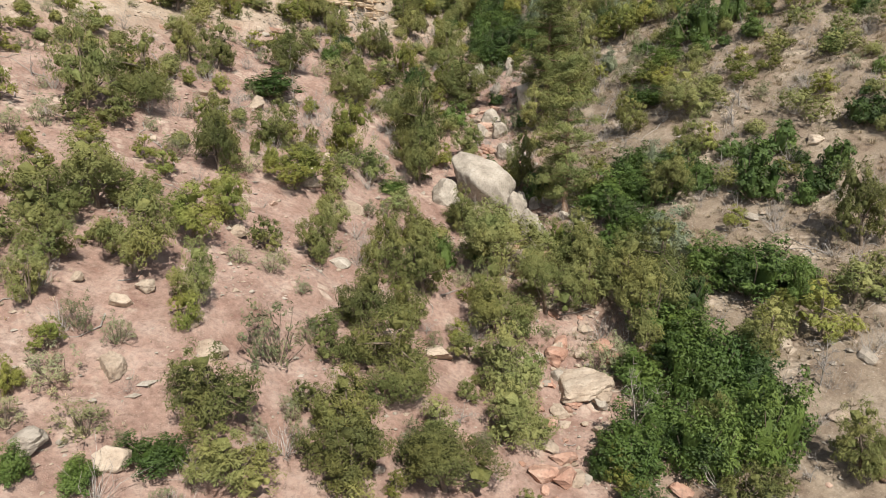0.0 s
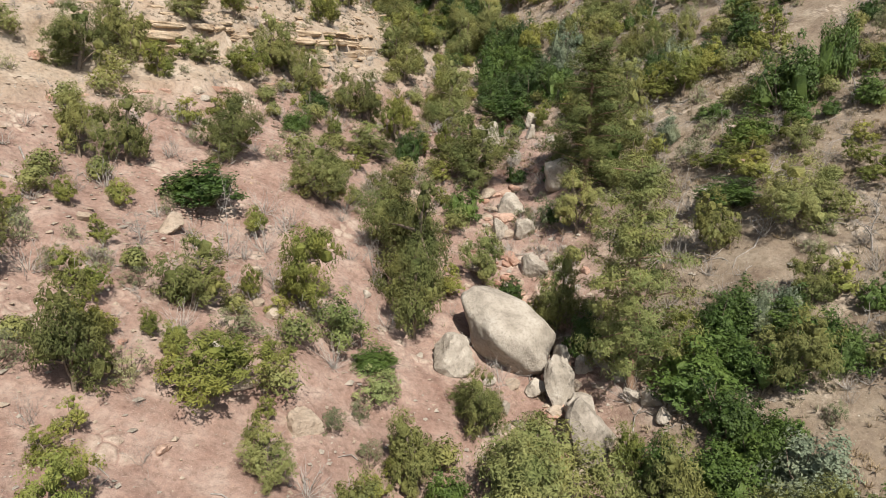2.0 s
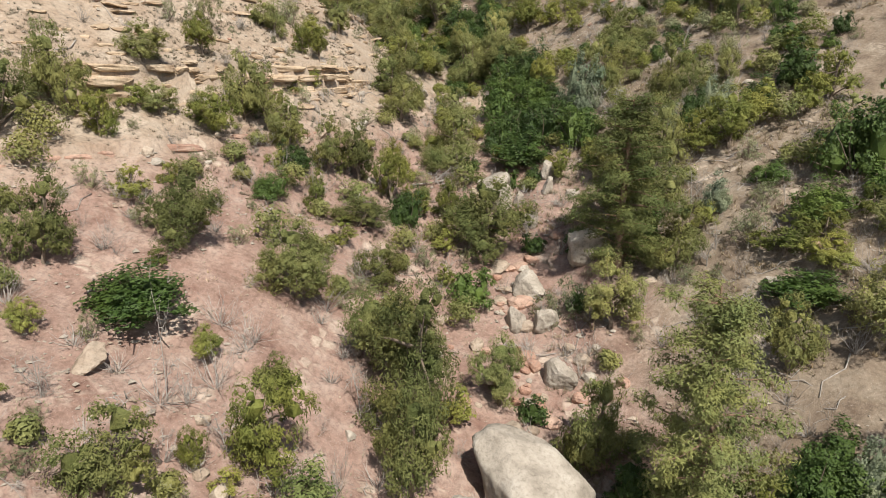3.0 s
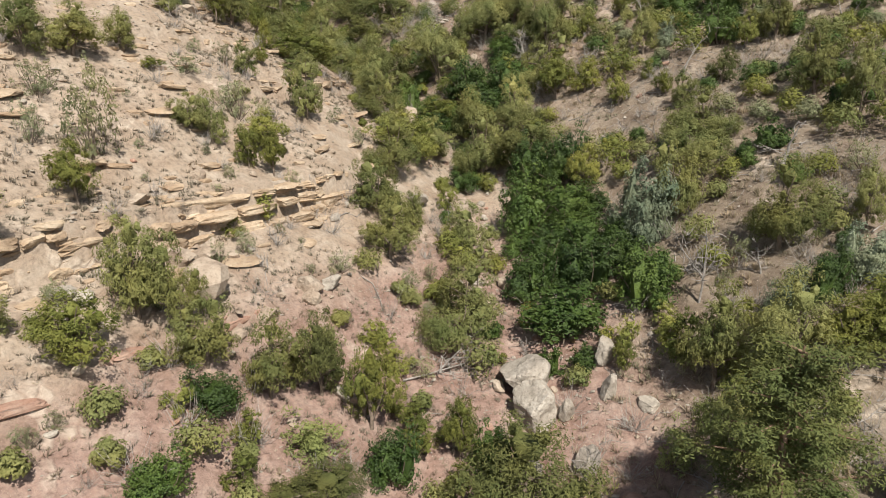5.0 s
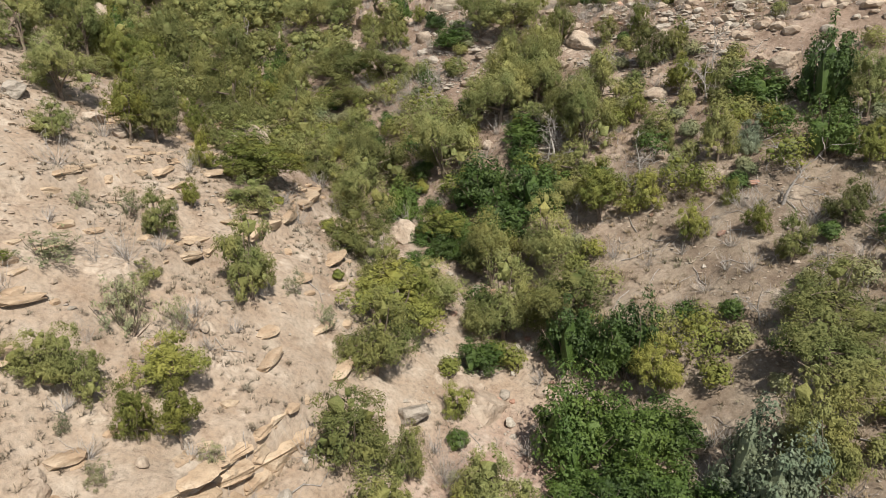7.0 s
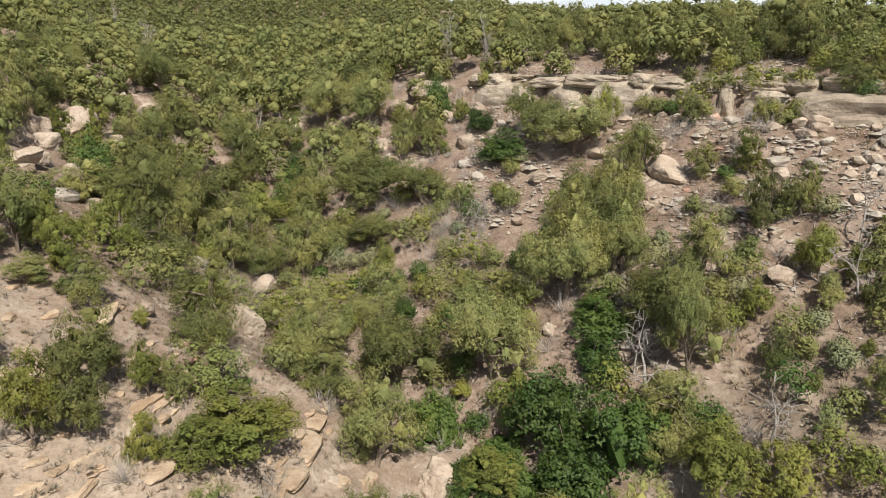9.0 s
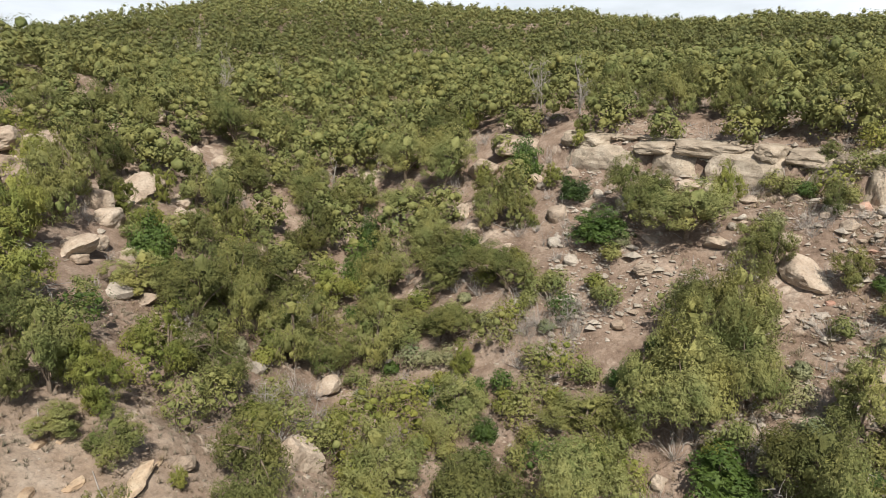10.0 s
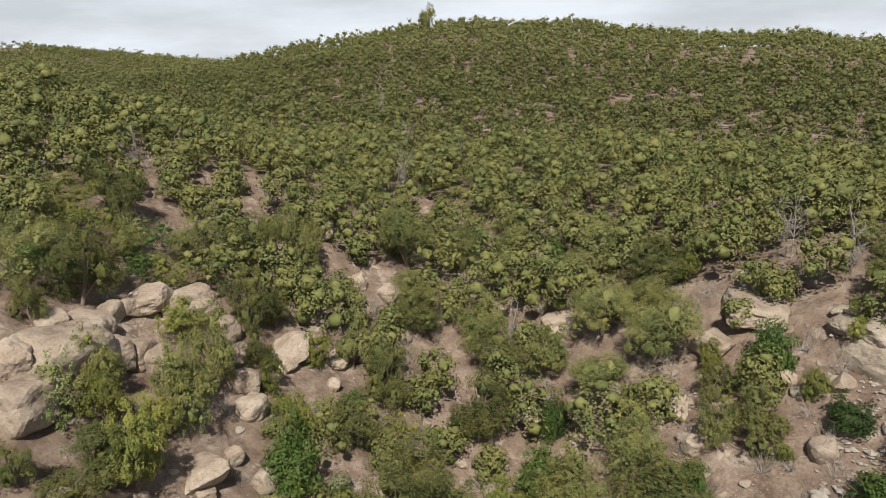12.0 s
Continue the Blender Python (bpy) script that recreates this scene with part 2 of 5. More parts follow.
STRAW = leaf_material("dry_grass", (0.22, 0.18, 0.125), (0.37, 0.315, 0.225), (0.52, 0.46, 0.35), 0.9, 0.05, 0.14)
BARK = bark_material("grey_brown_bark", (0.10, 0.075, 0.055), (0.26, 0.21, 0.165))
PINE_BARK = bark_material("orange_brown_pine_bark", (0.14, 0.085, 0.055), (0.34, 0.235, 0.165))
DEADWOOD = bark_material("weathered_grey_wood", (0.19, 0.17, 0.15), (0.43, 0.395, 0.36))


# ---- landform ----
def smooth(a):
    a = np.clip(a, 0, 1)
    return a * a * (3 - 2 * a)


def grain(x, y, seed):
    """Value noise between 0 and 1."""
    xi, yi = np.floor(x), np.floor(y)
    fx, fy = smooth(x - xi), smooth(y - yi)

    def corner(i, j):
        return np.modf(np.abs(np.sin((xi + i) * 127.1 + (yi + j) * 311.7 + seed * 74.7) * 43758.5453))[0]
    return (corner(0, 0) * (1 - fx) + corner(1, 0) * fx) * (1 - fy) + (corner(0, 1) * (1 - fx) + corner(1, 1) * fx) * fy


def fractal(x, y, octaves, seed=0):
    total = 0.0
    for i in range(octaves):
        total = total + (grain(x * 2 ** i, y * 2 ** i, seed + i) - 0.5) * 0.5 ** i
    return total


# the gully's line, and the heights of cross sections of the canyon, from its left bank to its right
GULLY_Y = np.array([-60, 20, 45, 70, 90, 100, 110, 130, 150, 200, 700.0])
GULLY_X = np.array([6, 6, 4.5, 3, 2.5, 0, -7, -20, -27, -35, -35.0])
STATION = np.array([8.0, 24, 38, 52, 66, 80, 94, 108, 122, 138])
ASIDE = np.array([-34, -22, -13, -6, 0, 6, 13, 22, 36])
SECTION = np.array([
    [22, 18.4, 15.6, 13.3, 11.6, 10.6, 10.1, 10.6, 12.5],
    [27.9, 23.8, 20.4, 17.1, 15.4, 15.6, 16.6, 18.3, 21.3],
    [33.1, 27.9, 23.9, 20.4, 18.9, 20, 21.9, 24.8, 28.7],
    [38.8, 31.8, 28.1, 24.6, 23.1, 24.9, 28.1, 31.1, 35.5],
    [44.9, 38.9, 33.3, 28.9, 27.9, 29.6, 33, 36.2, 41.8],
    [50.5, 44.7, 39.3, 34.2, 31.8, 34.2, 37.9, 41.5, 47.2],
    [55.1, 48.1, 43.2, 38.2, 36.2, 39.3, 42.9, 46.2, 51.9],
    [58.4, 50.7, 45.8, 41.4, 41.8, 44, 46.3, 49.5, 55.8],
    [60.8, 54.8, 50.1, 46.3, 45.6, 47.5, 49.8, 53.6, 58.5],
    [62.4, 59.7, 55.4, 52.4, 51.4, 53.4, 55.3, 58.5, 60.2],
])
# rock beds that crop out: height of the bed, thickness, and the stretch of plan in which they show
LEDGES = [
    (33.0, 0.55, -26, -7, 48, 70), (36.2, 1.7, -27, -5.6, 54, 84), (41.2, 0.9, -15.5, -4.5, 79, 97),
    (44.3, 0.7, -23, -12.5, 80, 96), (54.7, 1.2, -5.5, 44, 95, 134),
]


def hermite(knots, v):
    n = len(knots)
    eye = np.eye(n)
    slope = np.array([(eye[min(i + 1, n - 1)] - eye[max(i - 1, 0)]) / (knots[min(i + 1, n - 1)] - knots[max(i - 1, 0)]) for i in range(n)])
    j = np.clip(np.searchsorted(knots, v) - 1, 0, n - 2)
    h = knots[j + 1] - knots[j]
    s = (v - knots[j]) / h
    return ((2 * s**3 - 3 * s**2 + 1)[:, None] * eye[j] + (-2 * s**3 + 3 * s**2)[:, None] * eye[j + 1]
            + ((s**3 - 2 * s**2 + s) * h)[:, None] * slope[j] + ((s**3 - s**2) * h)[:, None] * slope[j + 1])


def hill(x, y):
    """The wooded hill behind the canyon's head."""
    top = 13 + 9 * np.exp(-((x + 95) / 75.0) ** 2) + np.where(x < -95, -6 * smooth((-95 - x) / 110.0), 0)
    return 58 + top * smooth((y - 160) / 160.0) - 0.06 * np.clip(y - 330, 0, 300) + np.clip(-x - 210, 0, 200) * 0.09


def land(x, y):
    """The smooth lie of the land."""
    x, y = np.atleast_1d(np.asarray(x, float)), np.atleast_1d(np.asarray(y, float))
    u = x - np.interp(y, GULLY_Y, GULLY_X)
    uc, yc = np.clip(u, ASIDE[0], ASIDE[-1]), np.clip(y, STATION[0], STATION[-1])
    a = np.einsum("pi,ij,pj->p", hermite(STATION, yc), SECTION, hermite(ASIDE, uc))
    a = a + 14 * (1 - np.exp(-np.abs(u - uc) / 45.0)) + 0.3 * (np.maximum(np.minimum(y, STATION[0]), -80) - STATION[0])
    bench = 57.6 + 0.02 * (y - 110)
    over = np.maximum(a - bench + 1.0, 0)
    a = a - (over - 2.2 * (1 - np.exp(-over / 2.2))) * smooth((x + 8) / 6) * smooth((y - 92) / 10)
    w = smooth((y - 132) / 36.0)
    return a * (1 - w) + hill(x, y) * w


def ledge_mask(x, y, x0, x1, y0, y1):
    return smooth((x - x0) / 1.5) * smooth((x1 - x) / 1.5) * smooth((y - y0) / 2) * smooth((y1 - y) / 2)


def ground_z(x, y):
    """The ground's height, with its rock steps and unevenness."""
    x, y = np.atleast_1d(np.asarray(x, float)), np.atleast_1d(np.asarray(y, float))
    z = land(x, y)
    for level, thick, x0, x1, y0, y1 in LEDGES:
        d = (z - level) / thick
        step = np.where(np.abs(d) < 1, np.where(d >= 0, 0.5 * (1 - d), -0.5 * (1 + d)), 0) * thick
        z = z + step * ledge_mask(x, y, x0, x1, y0, y1)
    near = smooth((190 - y) / 60)
    return z + near * (0.55 * fractal(x * 0.33, y * 0.33, 3) + 0.22 * fractal(x * 1.7, y * 1.7, 2, 7)) + 3.0 * (1 - near) * fractal(x * 0.05, y * 0.05, 2, 3)


def gz(x, y):
    return float(ground_z(x, y)[0])


# ---- mesh helpers ----
def faces_mesh(name, verts, faces, material, soft_shade=False):
    me = bpy.data.meshes.new(name)
    verts, faces = np.asarray(verts, np.float32), np.asarray(faces, np.int32)
    me.vertices.add(len(verts))
    me.vertices.foreach_set("co", verts.ravel())
    me.loops.add(faces.size)
    me.loops.foreach_set("vertex_index", faces.ravel())
    me.polygons.add(len(faces))
    me.polygons.foreach_set("loop_start", np.arange(0, faces.size, faces.shape[1], dtype=np.int32))
    me.polygons.foreach_set("use_smooth", np.full(len(faces), soft_shade))
    me.materials.append(material)
    me.update(calc_edges=True)
    return me


def part(name, me, parent, label=""):
    ob = new(name, me)
    ob.parent = parent
    return tagged(ob, label)


def grid_faces(rows, cols):
    i = np.arange((rows - 1) * cols).reshape(rows - 1, cols)[:, :-1].ravel()
    return np.stack([i, i + 1, i + cols + 1, i + cols], 1)


def unit(v):
    return v / np.maximum(np.linalg.norm(v, axis=-1, keepdims=True), 1e-9)


def tubes(paths, sides=5):
    """Tapered stems: each path is a list of (point, radius). Returns vertices and faces."""
    verts, faces, base = [], [], 0
    for path in paths:
        pts = np.array([p for p, r in path], float)
        rad = np.array([r for p, r in path], float)
        along = unit(np.gradient(pts, axis=0))
        side = unit(np.cross(along, np.array([0.31, 0.87, 0.38])))
        up = np.cross(along, side)
        a = np.arange(sides) * 2 * np.pi / sides
        ring = pts[:, None, :] + rad[:, None, None] * (np.cos(a)[None, :, None] * side[:, None, :] + np.sin(a)[None, :, None] * up[:, None, :])
        verts.append(ring.reshape(-1, 3))
        for k in range(len(pts) - 1):
            for s in range(sides):
                t = (s + 1) % sides
                faces.append((base + k * sides + s, base + k * sides + t, base + (k + 1) * sides + t, base + (k + 1) * sides + s))
        base += len(pts) * sides
    return np.concatenate(verts), np.array(faces)


def bent(rng, start, way, length, radius, steps=5, wander=0.25, tip=0.25):
    pts, p, d = [(np.array(start, float), radius)], np.array(start, float), unit(np.array(way, float))
    for i in range(steps):
        d = unit(d + rng.normal(0, wander, 3) * 0.6)
        p = p + d * length / steps
        pts.append((p.copy(), radius * (1 - (1 - tip) * (i + 1) / steps)))
    return pts


def leaves(rng, centres, radii, count, size, slim=0.6, lift=0.35, squash=0.8, hearts=None, wild=0.34, round_share=0.5):
    """Small leaf blades gathered in clumps round the centres, facing outward from the plant's heart."""
    centres, radii = np.asarray(centres, float), np.asarray(radii, float)
    hearts = centres.mean(0)[None, :] * np.array([[1, 1, 0.6]]) if hearts is None else hearts
    n = len(centres) * count
    c, r = np.repeat(centres, count, 0), np.repeat(radii, count)
    d = unit(rng.normal(0, 1, (n, 3)))
    p = c + d * (r * rng.uniform(0.35, 1.0, n) ** 0.6)[:, None] * np.array([1, 1, squash])
    dome = unit(p - (np.repeat(hearts, count, 0) if len(hearts) > 1 else hearts))
    nrm = unit(d * (1.1 - round_share) + dome * round_share + rng.normal(0, wild, (n, 3)) + np.array([0, 0, lift * 0.8]))
    tan = unit(np.cross(nrm, rng.normal(0, 1, (n, 3))))
    bit = np.cross(nrm, tan)
    s = size * rng.uniform(0.5, 1.4, n)[:, None]
    blade = np.stack([p - tan * s * 0.55 - bit * s * slim * 0.5, p - tan * s * 0.55 + bit * s * slim * 0.5, p + tan * s * 0.65], 1)
    return blade.reshape(-1, 3), np.arange(3 * n).reshape(n, 3)


def ball(detail):
    bm = bmesh.new()
    bmesh.ops.create_icosphere(bm, subdivisions=detail, radius=1.0)
    out = np.array([v.co[:] for v in bm.verts]), np.array([[v.index for v in f.verts] for f in bm.faces])
    bm.free()
    return out


def lobes(rng, centres, radii, detail=1, uneven=0.16):
    """The dense inner lobes of a crown, knobbly all over: centres and three radii each."""
    verts, tris = ball(detail)
    centres, radii = np.asarray(centres, float), np.asarray(radii, float)
    n, k = len(centres), len(verts)
    out = centres[:, None, :] + verts[None] * radii[:, None, :] * rng.uniform(1 - uneven, 1 + uneven, (n, k, 1))
    return out.reshape(-1, 3), (tris[None] + (np.arange(n) * k)[:, None, None]).reshape(-1, 3)


# ---- ground ----
def ground():
    def axis(lo, hi, step, ends):
        inner = list(np.arange(lo, hi, step))
        out_lo, out_hi, s, a, b = [], [], step, lo, hi
        while a > ends[0] or b < ends[1]:
            s *= 1.16
            a, b = a - s, b + s
            if a > ends[0] - s:
                out_lo.append(a)
            if b < ends[1] + s:
                out_hi.append(b)
        return np.array(out_lo[::-1] + inner + out_hi)
    xs, ys = axis(-46, 34, 0.38, (-2200, 2200)), axis(8, 146, 0.38, (-900, 2600))
    gxx, gyy = np.meshgrid(xs, ys)
    z = ground_z(gxx.ravel(), gyy.ravel())
    me = faces_mesh("ground", np.stack([gxx.ravel(), gyy.ravel(), z], 1), grid_faces(len(ys), len(xs)), SOIL, True)
    return tagged(new("ground", me), "pink clay and tan sandstone grit on steep canyon slopes", "ground", kind="structure")


ground()


# ---- rock faces along the beds ----
def contour(start, level, length):
    """Follows the level line of the land from a start, the higher ground on its left hand... or right, by the sign of length."""
    p, pts, step = np.array(start, float), [], 0.14
    for i in range(int(abs(length) / step)):
        e = 0.4
        g = np.array([land(p[0] + e, p[1])[0] - land(p[0] - e, p[1])[0], land(p[0], p[1] + e)[0] - land(p[0], p[1] - e)[0]]) / (2 * e)
        n2 = max(g @ g, 1e-4)
        p = p - g * (land(p[0], p[1])[0] - level) / n2
        pts.append((p[0], p[1], -g[0] / math.sqrt(n2), -g[1] / math.sqrt(n2)))
        t = np.array([-g[1], g[0]]) / math.sqrt(n2)
        p = p + t * step * (1 if length > 0 else -1)
    return np.array(pts)


def block_mesh(name, seed, material, detail=4, chips=5, lamina=0.05, beds=5.0, edge=18.0):
    """A jointed sandstone block of unit size: six uneven faces, chipped corners, worn bedding lines."""
    r = np.random.default_rng(seed)
    bm = bmesh.new()
    bmesh.ops.create_icosphere(bm, subdivisions=detail, radius=1.0)
    d = unit(np.array([v.co[:] for v in bm.verts]))
    axes = np.concatenate([np.eye(3), -np.eye(3)])
    planes = unit(np.concatenate([axes + r.normal(0, 0.09, (6, 3)), unit(r.choice([-1, 1], (chips, 3)) * r.uniform(0.3, 1, (chips, 3)))]))
    reach = np.concatenate([r.uniform(0.52, 0.62, 6), r.uniform(0.68, 0.84, chips)])
    p = d / (((np.maximum(d @ planes.T, 0) / reach) ** edge).sum(1) ** (1.0 / edge))[:, None]
    step = np.floor(p[:, 2] * beds + 0.8 * np.array([noise.noise(Vector(q) * 1.3 + Vector((0, 0, seed))) for q in p]))
    worn = lamina * (np.modf(np.abs(np.sin(step * 91.7 + seed) * 437.5))[0] - 0.6)
    for i, v in enumerate(bm.verts):
        w = Vector(p[i])
        k = noise.fractal(w * 2.3 + Vector((seed, 0, 0)), 0.8, 2.1, 5) * (0.055 if edge > 12 else 0.11)
        v.co = (w.x * (1 + k + worn[i]), w.y * (1 + k + worn[i]), w.z * (1 + 0.8 * k))
    for a in range(3):
        lo, hi = min(v.co[a] for v in bm.verts), max(v.co[a] for v in bm.verts)
        for v in bm.verts:
            v.co[a] = (v.co[a] - (lo + hi) / 2) / (hi - lo)
    me = bpy.data.meshes.new(name)
    bm.to_mesh(me)
    bm.free()
    me.materials.append(material)
    return me


def rock_face(name, label, start, level, length, bounds, blocks, courses, seed, missing=0.08):
    """A cropping-out bed: courses of broken, jointed blocks along a level line, each block a piece of its own.
    courses: foot and height of the course over the level, usual length and depth of its blocks, how far it stands out."""
    r = np.random.default_rng(seed)
    line = contour(start, level, length)
    line = line[(line[:, 0] > bounds[0]) & (line[:, 0] < bounds[1])]
    for _ in range(30):
        line[1:-1] = (line[:-2] + line[1:-1] + line[2:]) / 3
    s = np.arange(len(line)) * 0.14
    thing = tagged(new(name), label, "rock ledge", "sandstone beds")
    for c, (foot, tall, wide, deep, out) in enumerate(courses):
        at = r.uniform(0, wide)
        while at < s[-1]:
            w = wide * math.exp(r.normal(0, 0.5))
            h = tall * r.uniform(0.78, 1.25)
            mid = at + 0.5 * w
            px, py, nx, ny = (np.interp(mid, s, line[:, k]) for k in range(4))
            if mid < s[-1] and r.uniform() > missing:
                depth = deep * r.uniform(0.85, 1.2)
                away = out + r.normal(0, 0.13) * min(deep, 1.8) * 0.6 + 0.6 * tall * (grain(np.array(mid * 0.2), np.array(c * 1.0), seed) - 0.5) - 0.5 * depth
                ends = 0.35 * float(smooth(np.array(1 - min(mid, s[-1] - mid) / 2.5)))
                turn = math.degrees(math.atan2(ny, nx)) + 90 + r.normal(0, 6)
                ob = part("block", blocks[r.integers(len(blocks))], thing)
                ob.matrix_world = pose(px + nx * away, py + ny * away, level + foot + 0.5 * h - ends * h, r.normal(0, 2.5), r.normal(0, 2.5), turn + 180 * r.integers(2)) @ Matrix.Diagonal((w * 1.10, depth, h * 1.04, 1))
            at += w * (1.0 + 0.05 * r.gamma(1.0, 1.0))
    return thing


CREAM_BLOCKS = [block_mesh("block", 20 + i, CREAM_ROCK, 3, 5, 0.10, 4.0) for i in range(7)]
RED_BLOCKS = [block_mesh("block", 30 + i, RED_ROCK, 3, 5, 0.09, 4.0) for i in range(4)]
CLIFF_BLOCKS = [block_mesh("block", 40 + i, GREY_TAN_ROCK, 4, 8, 0.03, 3.5, 11.0) for i in range(8)]
rock_face("rock_ledge", "low reddish sandstone ledge across the clay slope", (-20.5, 51.5), 33.0, -26, (-25, -7.5), RED_BLOCKS, [(-0.30, 0.35, 1.1, 1.0, 0.10), (0.02, 0.25, 0.9, 0.9, -0.12)], 3, 0.25)
rock_face("rock_ledge", "layered cream and orange sandstone band across the spur", (-22.5, 58.0), 36.2, -38, (-26, -6.2), CREAM_BLOCKS, [(-1.15, 0.58, 1.5, 1.4, 0.40), (-0.62, 0.40, 1.1, 1.4, 0.10), (-0.28, 0.48, 1.7, 1.7, 0.38), (0.14, 0.32, 1.1, 1.5, 0.0), (0.40, 0.42, 1.6, 1.6, 0.05), (0.78, 0.26, 1.0, 1.3, -0.45)], 11, 0.1)
rock_face("rock_ledge", "pale overhanging sandstone ledge near the spur's nose", (-13.6, 81.0), 41.2, -24, (-14.5, -6), CREAM_BLOCKS, [(-0.50, 0.40, 1.0, 0.9, -0.25), (-0.06, 0.46, 1.5, 1.6, 0.22), (0.38, 0.24, 1.1, 1.1, -0.45)], 17, 0.12)
rock_face("rock_ledge", "thin cream sandstone ledge high on the spur", (-20.5, 81.5), 44.3, -18, (-22, -13), CREAM_BLOCKS, [(-0.35, 0.40, 1.3, 1.1, 0.10), (0.06, 0.32, 1.6, 1.3, 0.0), (0.36, 0.24, 1.1, 1.1, -0.35)], 23, 0.18)
rock_face("cliff", "jointed tan sandstone cliff below the wooded rim", (-5.0, 131.0), 54.7, -64, (-6.0, 43), CLIFF_BLOCKS, [(-2.9, 1.5, 2.0, 2.6, 0.9), (-1.9, 3.1, 3.0, 3.6, 0.6), (0.75, 1.0, 2.3, 3.0, 0.1), (1.35, 0.45, 1.5, 2.0, -1.2)], 29, 0.09)


# ---- boulders and rocks ----
def rock_mesh(name, seed, material, detail=3, sides=11, rough=0.10, flat=1.0):
    rng = np.random.default_rng(seed)
    bm = bmesh.new()
    bmesh.ops.create_icosphere(bm, subdivisions=detail, radius=1.0)
    d = unit(np.array([v.co[:] for v in bm.verts]))
    normals = unit(rng.normal(0, 1, (sides, 3)))
    reach = rng.uniform(0.50, 0.98, sides)
    dot = np.maximum(d @ normals.T, 0.02)
    r = np.minimum((reach / dot), 1.6)
    r = -np.log(np.exp(-45 * np.minimum(r, 1.25)).sum(1)) / 45
    r = np.clip(r, 0.4, 1.15)
    p = d * r[:, None]
    for i, v in enumerate(bm.verts):
        w = Vector(p[i])
        k = noise.fractal(w * 2.1 + Vector((seed, 0, 0)), 0.9, 2.1, 4) * rough + noise.noise(w * 7 + Vector((0, seed, 0))) * rough * 0.25
        v.co = w * (1 + k)
        v.co.z *= flat
    lo = [min(v.co[a] for v in bm.verts) for a in range(3)]
    hi = [max(v.co[a] for v in bm.verts) for a in range(3)]
    for v in bm.verts:
        for a in range(3):
            v.co[a] = (v.co[a] - (lo[a] + hi[a]) / 2) / (hi[a] - lo[a])
    for f in bm.faces:
        f.smooth = detail > 4
    me = bpy.data.meshes.new(name)
    bm.to_mesh(me)
    bm.free()
    me.materials.append(material)
    return me


ROCKS_AT = [(2.6, 45.0, 5.0)]


def boulder(me, name, label, x, y, w, h, rng, depth=None, bury=0.22, turn=None, tip=None, group="sandstone boulders"):
    ob = new(name, me)
    a = rng.uniform(0, 360) if turn is None else turn
    tx, ty = (rng.uniform(-14, 14), rng.uniform(-14, 14)) if tip is None else tip
    base = min(gz(x, y), gz(x, y - 0.3 * w))
    if w > 0.7:
        ROCKS_AT.append((x, y, w))
    ob.matrix_world = pose(x, y, base + h * (0.5 - bury), tx, ty, a) @ Matrix.Diagonal((w, depth or w * rng.uniform(0.75, 1.0), h, 1))
    return tagged(ob, label, "boulder", group)


rng = np.random.default_rng(5)
GREAT = rock_mesh("boulder", 41, PALE_ROCK, 5, 34, 0.07)
great = tagged(new("boulder", GREAT), "huge pale grey sandstone boulder in the gully", "boulder", "sandstone boulders")
great.matrix_world = pose(2.75, 45.6, 22.3, 0, 50, 8) @ Matrix.Diagonal((5.3, 3.9, 3.5, 1))
LOW_ROCKS = [
    (-10.7, 20.2, 1.0, 0.9), (-9.3, 17.0, 1.0, 0.9), (-11.6, 23.2, 0.8, 0.7), (-11.1, 24.1, 0.7, 0.6), (-13.3, 23.5, 0.6, 0.4), (-11.6, 16.7, 1.2, 0.5),
    (6.0, 27.7, 3.0, 0.9), (4.9, 25.8, 0.8, 1.2), (9.3, 33.7, 1.3, 1.2), (5.6, 33.7, 0.7, 0.7), (15.9, 24.6, 0.8, 0.6), (-7.7, 39.1, 0.8, 0.7),
    (-5.2, 37.4, 1.3, 0.9), (-0.2, 27.8, 1.2, 0.7), (4.9, 22.0, 0.7, 0.6), (23.0, 42.2, 1.0, 1.0), (-9.1, 23.1, 0.5, 0.3), (6.9, 26.7, 0.9, 0.7),
    (2.3, 27.9, 0.8, 0.5), (-8.1, 22.1, 1.0, 0.8),
]
GULLY_ROCKS = [
    (0.2, 43.9, 1.8, 1.7), (4.8, 43.1, 1.4, 2.4), (5.3, 45.6, 0.8, 0.9), (6.2, 44.8, 0.8, 0.8), (5.7, 41.7, 2.1, 1.4), (7.4, 59.9, 2.5, 2.2),
    (3.0, 69.3, 2.9, 1.8), (4.2, 58.3, 1.8, 1.5), (4.8, 52.3, 1.4, 1.4), (4.5, 55.4, 1.2, 1.4), (3.2, 55.9, 1.1, 1.2), (4.8, 64.4, 1.1, 1.1),
    (15.0, 53.4, 2.1, 0.5), (3.1, 66.9, 2.2, 1.9), (6.6, 69.6, 0.9, 1.4), (4.4, 67.0, 0.7, 1.0), (6.3, 67.5, 0.7, 1.7), (7.8, 66.6, 0.9, 0.5),
    (2.6, 64.0, 0.9, 1.1), (5.6, 40.4, 2.0, 2.5), (8.4, 41.8, 0.8, 0.7), (7.7, 42.4, 0.7, 0.6), (3.8, 43.4, 0.9, 0.7), (7.1, 45.0, 0.9, 0.8),
    (2.3, 42.1, 0.6, 0.6), (7.0, 38.2, 0.8, 0.8), (8.6, 40.7, 0.7, 0.6), (7.5, 43.5, 0.6, 0.6),
]
